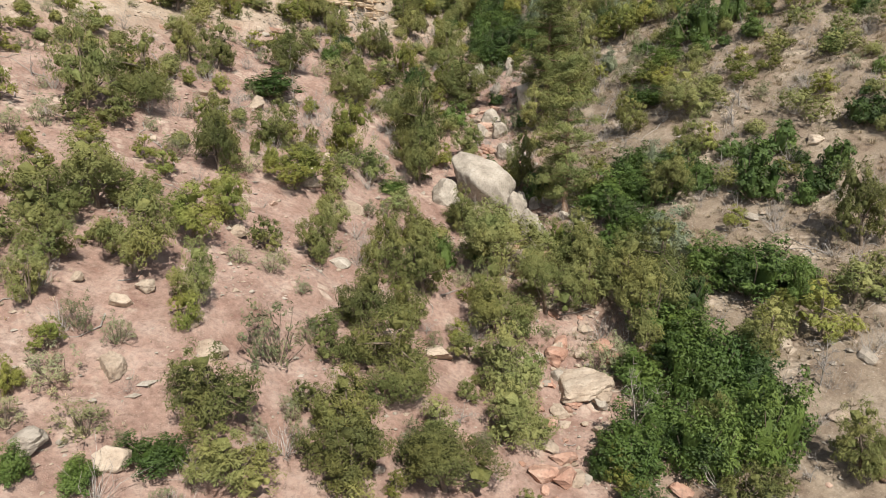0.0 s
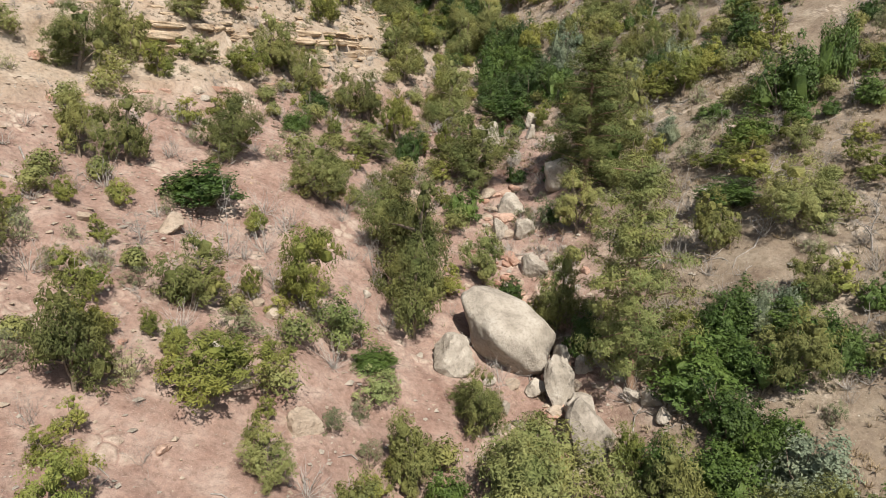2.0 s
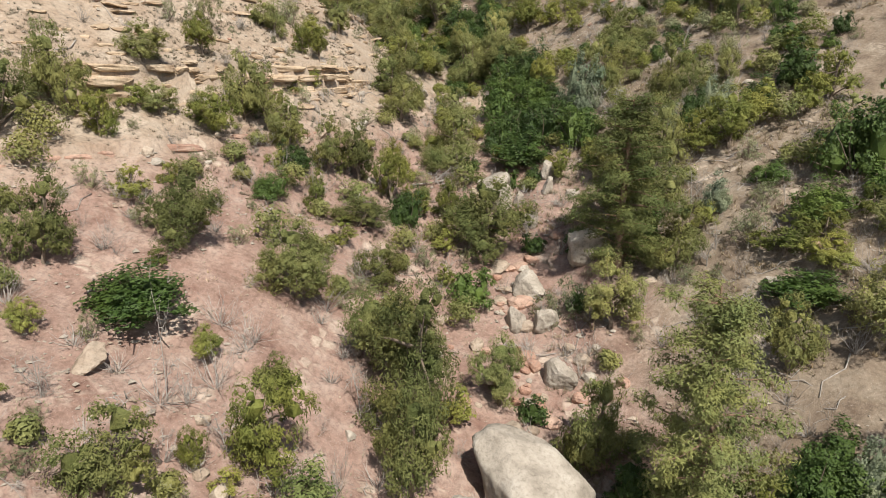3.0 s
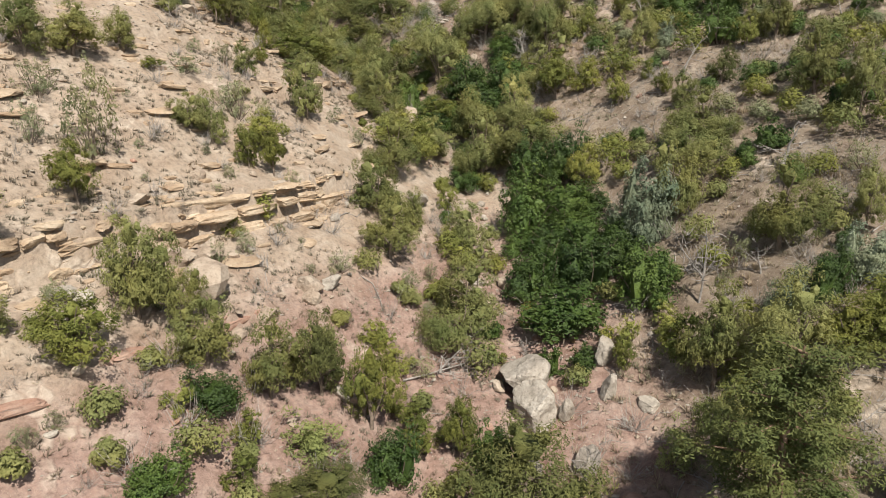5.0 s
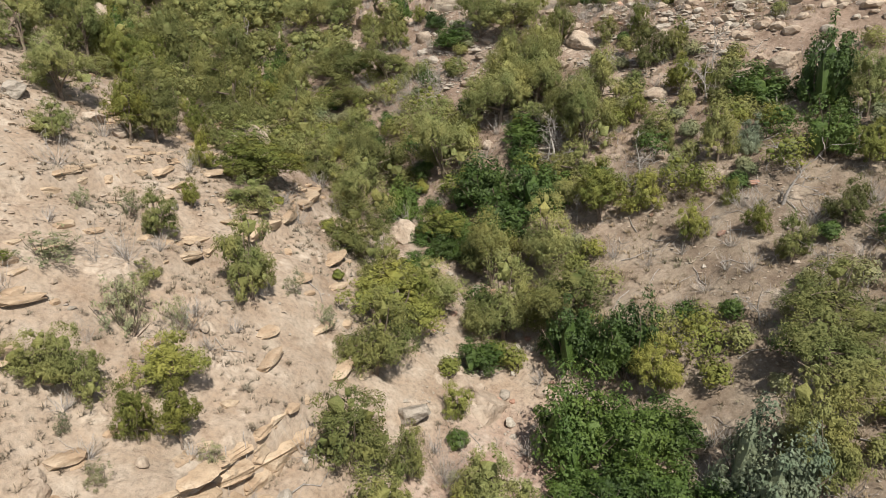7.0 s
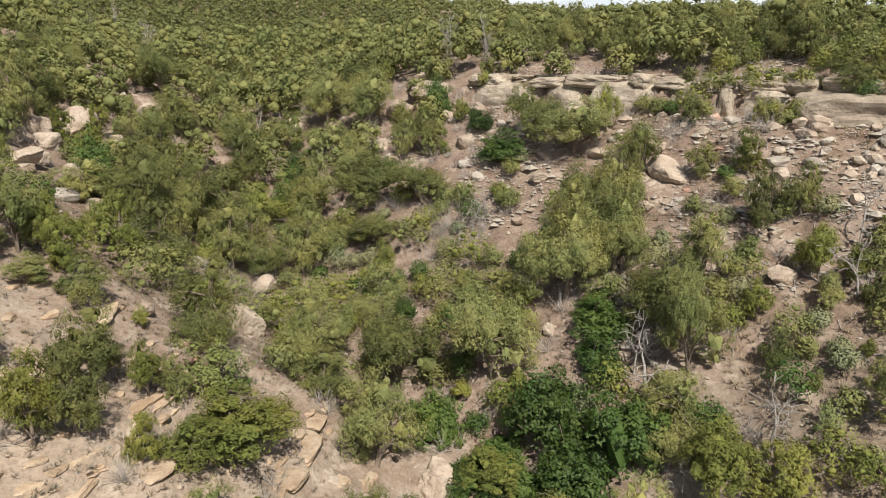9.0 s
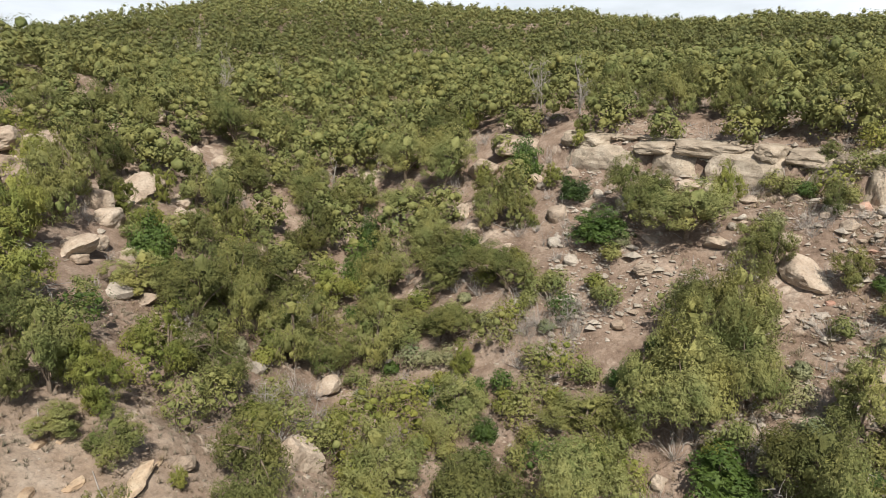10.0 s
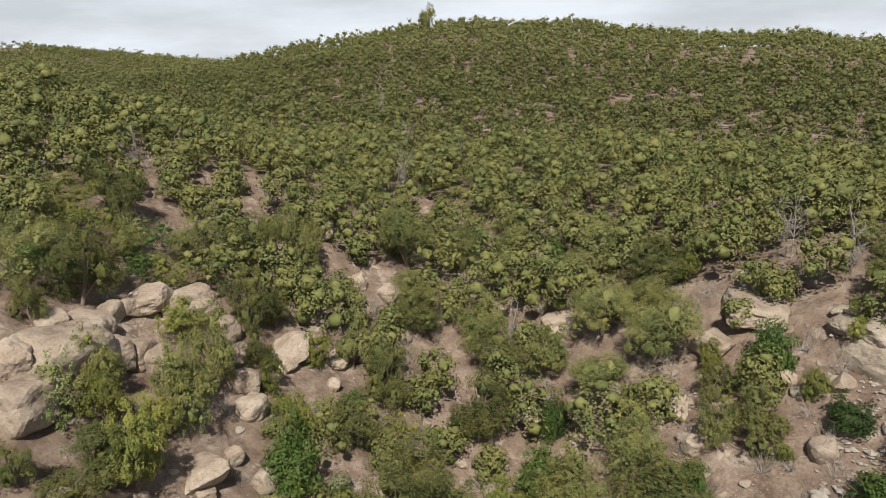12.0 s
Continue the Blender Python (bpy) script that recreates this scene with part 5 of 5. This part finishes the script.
plant(PINYONS_LOW_SLOPE, pinyons)
plant(PINYONS_BOULDER_REACH, pinyons)
plant(PINYONS_RED_BANK, pinyons)
plant(PINYONS_SPUR_FOOT, pinyons)
plant(PINYONS_SPUR, pinyons)
plant(PINYONS_GULLY_HEAD, pinyons)
plant(PINYONS_RIM_FOOT, pinyons)
plant(PINYONS_RIM, pinyons)
plant(PINYONS_HILL_FOOT, pinyons)
plant(JUNIPERS_LOW_SLOPE, junipers)
plant(JUNIPERS_BOULDER_REACH, junipers)
plant(JUNIPERS_RED_BANK, junipers)
plant(JUNIPERS_SPUR_FOOT, junipers)
plant(OAKS_LOW_SLOPE, oaks)
plant(OAKS_BOULDER_REACH, oaks)
plant(OAKS_RED_BANK, oaks)
plant(SILVERS, silvers)
plant(SAGES_LOW_SLOPE, sages)
plant(SAGES_BOULDER_REACH, sages)
plant(LIGHTS, lights)
plant(TALL_PINES, pines)
plant(DEAD_LOW_SLOPE, deads)
plant(DEAD_BOULDER_REACH, deads)
plant(BRUSH_LOW_SLOPE, bare_shrubs)
plant(BRUSH_BOULDER_REACH, bare_shrubs)
plant(BRUSH_RED_BANK, bare_shrubs)

# trees that stand in the gully below the great boulder and at its bend
plant([(5.4, 33.2, 3.0, 3.3), (7.6, 33.7, 2.8, 2.8), (9.4, 33.0, 3.0, 3.0), (11.0, 33.4, 3.0, 3.2), (2.2, 90.2, 3.8, 3.8)], pinyons)
plant([(11.9, 36.2, 2.8, 3.2)], silvers)
plant([(13.6, 34.4, 2.2, 2.4), (10.0, 37.2, 2.0, 2.8), (8.9, 35.6, 1.8, 2.3)], oaks)

# trees on the bench above the cliff
RIM_TREES = [(0.5, 133.5, 2.6, 2.4), (3.5, 132.5, 1.7, 1.8), (6.0, 131.0, 2.8, 2.6), (9.0, 129.3, 2.0, 2.1), (11.5, 128.4, 2.9, 2.4), (14.0, 126.0, 1.8, 1.9), (16.5, 124.0, 2.7, 2.5), (18.8, 121.8, 1.9, 2.0), (21.0, 120.2, 2.8, 2.6), (24.0, 119.0, 2.1, 2.0), (26.5, 117.0, 2.9, 2.7), (29.0, 116.0, 2.4, 2.3)]
plant(RIM_TREES, pinyons)
plant([(x + 0.9, y + 3.4, h * 0.9 + 0.4, w * 1.1) for x, y, h, w in RIM_TREES] + [(x - 0.7, y + 6.4, 4.6 - h, w) for x, y, h, w in RIM_TREES], pinyons)
plant([(x + 1.4, y + 0.8, 0.9, 1.2) for x, y, h, w in RIM_TREES], sages)

# the scrub oak thickets that fill the gully bed
OAK_THICKET = [(8.9, 77.6, 1.6, 2.4), (9.6, 74.0, 1.6, 2.4), (6.2, 81.6, 1.4, 2.2), (7.8, 81.0, 2.0, 2.7), (4.2, 80.2, 1.6, 2.7), (5.8, 79.4, 1.8, 2.9), (7.4, 78.4, 1.9, 2.6), (5.2, 77.4, 1.8, 2.8), (7.0, 76.4, 1.8, 2.6), (8.8, 75.2, 1.9, 2.6), (13.2, 44.6, 1.9, 2.8), (14.8, 43.0, 2.0, 2.8), (15.8, 41.2, 1.9, 2.6), (13.0, 41.4, 1.8, 2.7), (11.6, 42.2, 1.9, 2.5), (-1.8, 98.6, 1.6, 2.6), (-0.2, 99.8, 1.8, 2.8), (0.9, 98.2, 1.7, 2.7), (-0.8, 97.2, 1.5, 2.4), (1.4, 96.6, 1.6, 2.5), (8.8, 27.8, 1.7, 2.7), (10.8, 28.8, 1.9, 2.9), (11.4, 26.7, 2.2, 3.2), (9.2, 25.1, 1.7, 2.5), (11.7, 24.8, 1.9, 2.7), (13.1, 26.2, 2.2, 2.9), (9.8, 23.4, 1.7, 3.2), (12.0, 23.3, 1.9, 2.5), (7.1, 23.2, 2.2, 2.7), (13.2, 24.2, 1.7, 2.9), (10.6, 30.8, 1.9, 3.2), (15.3, 32.7, 2.2, 2.5), (17.3, 32.7, 1.7, 2.7)]
plant(OAK_THICKET, oaks)

# growth between the larger plants, by what the ground bears
# bare ground that stays open: x, y, radius
CLEARINGS = np.array([(-17.2, 99.8, 1.7), (-11, 98.3, 1.3), (-22.8, 109.3, 1.8), (-2.4, 123.0, 1.5), (2.0, 118.5, 1.5), (-6, 48.8, 2.4), (14.4, 48, 2.4), (10.4, 91.6, 3.0), (12.4, 87.6, 2.4), (4.0, 88.6, 1.6), (2.3, 102.8, 1.3), (10.5, 100.3, 2.0), (-9.6, 49.6, 2.2), (-7.0, 33.4, 1.6), (-9.0, 20.6, 2.6), (-6.8, 26.0, 1.6), (-12.6, 45.2, 2.2)])
THICKET = {"pinyon": [], "juniper": [], "oak": [], "sage": []}


def fill_growth():
    r = np.random.default_rng(19)
    count = 0
    tries = 15000
    xs, ys = r.uniform(-46, 34, tries), r.uniform(14, 122, tries)
    us = xs - np.interp(ys, GULLY_Y, GULLY_X)
    patches, zs = grain(xs * 0.2, ys * 0.2, 33), land(xs, ys)
    rocks = np.array(ROCKS_AT)
    full = np.zeros((5000, 3))
    full[:len(TAKEN)] = TAKEN
    for x, y, u, patch, z in zip(xs, ys, us, patches, zs):
        if y >= 100 and u > 3.5:
            kinds, share, big = (small_pinyons, small_junipers, sages, small_oaks, deads), (0.42, 0.22, 0.18, 0.12, 0.06), 3.0
            odds = 1.0
        elif u > 3.5:
            kinds, share, big = (small_pinyons, sages, small_oaks, deads, small_junipers, bare_shrubs), (0.18, 0.14, 0.15, 0.06, 0.21, 0.26), 2.7
            odds = 0.85 if y > 50 else 0.6
        elif u > -3.5:
            kinds, share, big = (small_pinyons, small_oaks, small_junipers, sages, bare_shrubs), (0.25, 0.27, 0.25, 0.13, 0.10), 2.7
            odds = 0.85
        elif 62 < y < 101 and z > 33.5:
            kinds, share, big = (sages, small_junipers, bare_shrubs), (0.55, 0.10, 0.35), 1.15
            odds = 0.16
        elif y >= 101:
            kinds, share, big = (small_pinyons, small_junipers, sages, small_oaks, deads, bare_shrubs), (0.46, 0.27, 0.07, 0.08, 0.04, 0.08), 3.6
            odds = 1.0
        else:
            kinds, share, big = (small_pinyons, sages, small_junipers, deads, bare_shrubs), (0.24, 0.28, 0.24, 0.05, 0.19), 2.0
            odds = 0.72
        if (patch < 0.26 and y < 98) or r.uniform() > odds or np.any(np.hypot(CLEARINGS[:, 0] - x, CLEARINGS[:, 1] - y) < CLEARINGS[:, 2]):
            continue
        spread = big * r.uniform(0.4, 1.1)
        t = full[:len(TAKEN)]
        full[len(TAKEN)] = x, y, spread
        if np.any((x - t[:, 0]) ** 2 + (y - t[:, 1]) ** 2 < ((0.25 if y > 98 else 0.29 if u > -3.5 else 0.34) * (t[:, 2] + spread)) ** 2):
            continue
        c = rocks[:, 2]
        if np.any((x - rocks[:, 0]) ** 2 + (y + 0.35 * c + 0.4 * spread - rocks[:, 1]) ** 2 < (0.55 * c + 0.5 * spread) ** 2):
            continue
        pick = r.choice(len(kinds), p=share)
        low = 0.75 if kinds[pick] is sages or kinds[pick] is bare_shrubs else 1.0
        row = (x, y, spread * r.uniform(0.75, 1.05) * low, spread * low)
        if kinds[pick] is small_pinyons and y > 36:
            THICKET["pinyon"].append((x, y, row[2] * 1.2, row[3] * 1.2))
            TAKEN.append((x, y, spread))
        elif kinds[pick] is small_junipers and y > 72:
            THICKET["juniper"].append((x, y, row[2] * 1.2, row[3] * 1.2))
            TAKEN.append((x, y, spread))
        elif kinds[pick] is sages and 76 < y < 101 and u < -3.5:
            continue
        elif kinds[pick] is sages and y > 76:
            THICKET["sage"].append((x, y, row[2], row[3] * 1.1))
            TAKEN.append((x, y, spread))
        elif kinds[pick] is bare_shrubs and y > 70:
            continue
        elif kinds[pick] is small_oaks and y > 80:
            THICKET["oak"].append((x, y, row[2], row[3] * 1.1))
            TAKEN.append((x, y, spread))
        else:
            plant([row], kinds[pick])
        count += 1
        if count > 1900:
            return


fill_growth()

# fallen trunks: x, y, length, the way they lie
FALLEN = [(6.7, 22.2, 2.6, 43), (15.1, 36.6, 2.3, 16), (17.1, 40.1, 2.9, -45), (20.5, 58.7, 2.1, -125), (-2.3, 68.4, 4.5, 30), (20.2, 100.6, 2.5, 40), (4.4, 79.4, 2.7, 18), (-22.1, 120.0, 3.5, 118), (17.2, 106.7, 2.2, 2), (3.9, 23.7, 1.5, -46), (12.9, 91.5, 1.6, -20), (10.6, 98.9, 2.3, -68), (13.7, 63.3, 2.0, -76), (9.8, 91.6, 1.6, -61), (-12.1, 40.0, 1.5, -24), (-1.7, 101.8, 1.9, 23)]
for x, y, size, way in FALLEN:
    tilt = math.degrees(math.atan2(gz(x + math.cos(radians(way)) * size * 0.8, y + math.sin(radians(way)) * size * 0.8) - gz(x, y), size * 0.8))
    kind = deads[rng.integers(len(deads))]
    lying = tagged(copy_thing(kind, pose(x, y, gz(x, y) + 0.12, 0, 0, way) @ pose(0, 0, 0, 0, 84 - tilt, 0) @ pose(0, 0, 0, 0, 0, rng.uniform(0, 360)) @ Matrix.Diagonal((size * 0.45, size * 0.45, size, 1))), "bleached fallen trunk lying on the slope", "deadwood", "fallen trunks")
    lying.name = "fallen_trunk"

# landmarks in the woods: the tall tree on the hilltop and bare snags
plant([(-106.0, 296.0, 6.8, 5.2)], pinyons)
plant([(-59.3, 182.3, 8.0, 2.2), (-54.8, 131.9, 3.8, 2.2), (-70.6, 194.5, 6.0, 2.2), (-52.6, 176.1, 4.3, 2.2), (-24.1, 191.8, 4.2, 2.2), (-48.7, 169.2, 5.7, 2.2), (-74.2, 211.1, 6.2, 2.2), (-1.0, 136.0, 3.9, 2.2), (-39.2, 150.2, 5.1, 2.2), (-54.5, 130.9, 3.4, 2.2), (-1.1, 137.3, 4.2, 2.2), (-4.3, 138.1, 4.3, 2.2), (-52.9, 133.8, 3.4, 2.2), (-38.4, 164.1, 5.4, 2.2)], deads)

# woods past the rim and beyond the banks
taken = np.array(TAKEN)


def wood_spots(x0, x1, y0, y1, step, seed, chance):
    r = np.random.default_rng(seed)
    spots = []
    for y in np.arange(y0, y1, step):
        for x in np.arange(x0, x1, step):
            px, py = x + r.uniform(-0.45, 0.45) * step, y + r.uniform(-0.45, 0.45) * step
            if r.uniform() < chance(px, py):
                spots.append((px, py))
    return np.array(spots)


def mid_chance(x, y):
    if y < 121 and -45 < x < 33:
        return 0.0
    if np.min(np.hypot(taken[:, 0] - x, taken[:, 1] - y) - 0.35 * taken[:, 2]) < 0.7:
        return 0.0
    for level, thick, a, b, c, d in LEDGES[4:]:
        if a < x < b and c < y < d and -2.2 < land(x, y)[0] - level < 0.3:
            return 0.0
    return 0.92 if y < 138 else 0.97


def far_woods(name, label, spots, leaf, knobs, count, size, seed, sizes=None, core=0.44):
    """Woods that nobody could count: crowns of several knobbly lobes, ragged with small sprays, as one mass."""
    r = np.random.default_rng(seed)
    n = len(spots)
    tall = r.uniform(2.8, 6.2, n)
    wide = tall * r.uniform(0.75, 1.1, n)
    if sizes is not None:
        tall, wide = sizes[:, 0], sizes[:, 1]
    foot = ground_z(spots[:, 0], spots[:, 1])
    hearts = np.stack([spots[:, 0], spots[:, 1], foot + 0.42 * tall], 1)
    span = np.stack([wide, wide, tall], 1)
    turn = r.uniform(0, 6.28, (n, 1)) + np.arange(knobs)[None] * 6.28 * 0.382
    high = np.linspace(-0.16, 0.24, knobs)[None] + r.uniform(-0.07, 0.07, (n, knobs))
    out = 0.27 * np.sqrt(np.clip(1 - ((high + 0.05) / 0.34) ** 2, 0.02, 1)) * r.uniform(0.75, 1.15, (n, knobs))
    c = hearts[:, None, :] + np.stack([np.cos(turn) * out, np.sin(turn) * out, high], -1) * span[:, None, :]
    rad = r.uniform(0.15, 0.24, (n, knobs, 1)) * span[:, None, :] * np.array([1, 1, 0.85])
    kv, kf = lobes(r, c.reshape(-1, 3), core * rad.reshape(-1, 3), 1, 0.2)
    lv, lf = leaves(r, c.reshape(-1, 3), rad[..., 0].ravel() * 1.15, count, size, 0.75, 0.45, 0.85, np.repeat(hearts, knobs, 0), 0.2, 0.6)
    tagged(new(name, faces_mesh(name, np.concatenate([kv, lv]), np.concatenate([kf, lf + len(kv)]), leaf, True)), label, "woods", kind="stuff")


def dome_chance(x, y):
    return 0.93 if abs(x + 30) < 0.95 * y + 30 else 0.0


for kind, leaf, label in (("pinyon", OLIVE, "young olive-green pinyons crowding the upper slopes"), ("juniper", YELLOW, "low yellow-green junipers crowding the upper slopes"), ("oak", OAK, "dark green scrub oak thickets on the upper slopes"), ("sage", SAGE, "grey-green shrubs dotting the upper slopes")):
    rows = np.array(THICKET[kind])
    far_woods("thicket", label, rows[:, :2], leaf, 9, 120, 0.10, 57 + len(kind), rows[:, 2:], 0.3)


def head_chance(x, y):
    if np.any(np.hypot(CLEARINGS[:, 0] - x, CLEARINGS[:, 1] - y) < CLEARINGS[:, 2]):
        return 0.0
    if np.min(np.hypot(taken[:, 0] - x, taken[:, 1] - y) - 0.36 * taken[:, 2]) < 0.35:
        return 0.0
    if any((x - a) ** 2 + (y + 0.7 * c - b) ** 2 < (0.9 * c + 0.7) ** 2 for a, b, c in ROCKS_AT if c > 0.95):
        return 0.0
    return 0.8 if abs(x - np.interp(y, GULLY_Y, GULLY_X)) > 2 else 0.5


spots = wood_spots(-46, 33, 101, 122, 2.1, 37, head_chance)
pick = np.random.default_rng(39)
far_woods("thicket", "olive-green pinyon saplings filling the canyon's head", spots, OLIVE, 9, 120, 0.10, 59, np.stack([pick.uniform(1.6, 3.4, len(spots)), pick.uniform(1.5, 2.8, len(spots))], 1), 0.3)
far_woods("woods", "olive-green pinyon woods round the canyon rim", wood_spots(-78, 60, 55, 172, 2.7, 31, mid_chance), WOODS, 9, 80, 0.20, 49)
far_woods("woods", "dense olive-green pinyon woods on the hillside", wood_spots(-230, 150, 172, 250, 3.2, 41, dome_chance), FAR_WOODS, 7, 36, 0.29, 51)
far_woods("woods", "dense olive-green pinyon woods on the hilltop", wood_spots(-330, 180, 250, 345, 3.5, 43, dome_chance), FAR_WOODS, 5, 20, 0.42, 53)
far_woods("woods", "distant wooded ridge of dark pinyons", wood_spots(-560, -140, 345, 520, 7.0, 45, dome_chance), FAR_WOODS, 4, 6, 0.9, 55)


# ---- dry grass, tufts and fallen twigs ----
def tufts(name, label, n, x0, x1, y0, y1, leaf, blades, tall, seed, limit):
    r = np.random.default_rng(seed)
    x, y = r.uniform(x0, x1, n), r.uniform(y0, y1, n)
    keep = fractal(x * 0.2, y * 0.2, 3, seed) + r.uniform(-0.2, 0.2, n) > limit
    x, y = x[keep], y[keep]
    n = len(x)
    z = ground_z(x, y)
    m = n * blades
    base = np.repeat(np.stack([x, y, z - 0.02], 1), blades, 0)
    s = np.repeat(r.uniform(0.6, 1.4, n), blades) * tall
    a = r.uniform(0, 6.28, m)
    out = r.uniform(0.3, 1.15, m)
    foot = base + np.stack([np.cos(a), np.sin(a), np.zeros(m)], 1) * (s * 0.22)[:, None]
    tip = base + np.stack([np.cos(a) * out, np.sin(a) * out, 1.0 - out * 0.55], 1) * s[:, None]
    side = np.stack([-np.sin(a), np.cos(a), np.zeros(m)], 1) * (s * 0.065)[:, None]
    v = np.stack([foot - side, foot + side, tip], 1).reshape(-1, 3)
    tagged(new(name, faces_mesh(name, v, np.arange(3 * m).reshape(m, 3), leaf)), label, "grass", kind="stuff")


tufts("dry_grass", "straw-coloured bunch grass on the far bank", 17000, 4, 34, 14, 126, STRAW, 15, 0.34, 61, -0.08)
tufts("dry_grass", "grey-brown grass tufts dotting the bare spur", 15000, -26, 3, 58, 112, TUFT, 18, 0.21, 63, -0.10)
tufts("dry_grass", "thin dry grass on the red clay slope", 2600, -26, 4, 14, 62, STRAW, 8, 0.2, 65, 0.04)


def twigs():
    r = np.random.default_rng(71)
    paths = []
    for i in range(1100):
        y = r.uniform(14, 130)
        x = r.uniform(-26, 24) if i % 2 else r.uniform(5, 24)
        if grain(np.array(x * 0.22), np.array(y * 0.22), 5) < 0.45:
            continue
        a, size = r.uniform(0, 6.28), r.gamma(2.0, 0.42) + 0.3
        p = []
        for k in range(4):
            q = (x + math.cos(a) * size * k / 3, y + math.sin(a) * size * k / 3)
            p.append((np.array([q[0], q[1], gz(*q) + 0.03 + 0.04 * (k % 2)]), 0.012 + 0.014 * size * (1 - k / 4)))
            a += r.normal(0, 0.25)
        paths.append(p)
    tagged(new("fallen_twigs", faces_mesh("fallen_twigs", *tubes(paths, 4), DEADWOOD, True)), "bleached fallen branches lying on the slopes", "deadwood", kind="stuff")


twigs()


def brush():
    """Tangles of fine grey twigs from dead bushes, too many to count."""
    r = np.random.default_rng(73)
    n = 1400
    y, x = r.uniform(14, 138, n), r.uniform(-44, 32, n)
    u = x - np.interp(y, GULLY_Y, GULLY_X)
    keep = (fractal(x * 0.16, y * 0.16, 2, 41) + r.uniform(-0.2, 0.2, n) > np.where(u > 3, -0.26, np.where((u < -4) & (y < 98), 0.05, -0.05)))
    x, y = x[keep], y[keep]
    n, stems = len(x), 28
    s = np.repeat(r.uniform(0.5, 1.5, n), stems)
    a, out = r.uniform(0, 6.28, n * stems), r.uniform(0.15, 1.0, n * stems)
    base = np.repeat(np.stack([x, y, ground_z(x, y) - 0.03], 1), stems, 0)
    way = np.stack([np.cos(a) * out, np.sin(a) * out, 1.05 - 0.75 * out * r.uniform(0.4, 1.2, n * stems)], 1)
    pts = [base + np.stack([np.cos(a), np.sin(a), a * 0], 1) * (s * 0.1 * out)[:, None]]
    for k in range(3):
        pts.append(pts[-1] + (way + r.normal(0, 0.32, way.shape)) * (s / 3)[:, None])
    ring = []
    for k, p in enumerate(pts):
        rad = 0.013 * (1 - 0.22 * k)
        for m in range(3):
            g = m * 2.094
            ring.append(p + np.array([math.cos(g) * rad, math.sin(g) * rad, 0.4 * rad * math.sin(g)]))
    v = np.stack(ring, 1)
    f = [(k * 3 + m, k * 3 + (m + 1) % 3, (k + 1) * 3 + (m + 1) % 3, (k + 1) * 3 + m) for k in range(3) for m in range(3)]
    faces = (np.array(f)[None] + (np.arange(len(v)) * 12)[:, None, None]).reshape(-1, 4)
    tagged(new("dry_brush", faces_mesh("dry_brush", v.reshape(-1, 3), faces, DEADWOOD)), "grey tangles of dry leafless brush on the slopes", "brush", kind="stuff")


brush()

for ob in PROTOTYPES:
    for o in (*ob.children_recursive, ob):
        bpy.data.objects.remove(o, do_unlink=True)
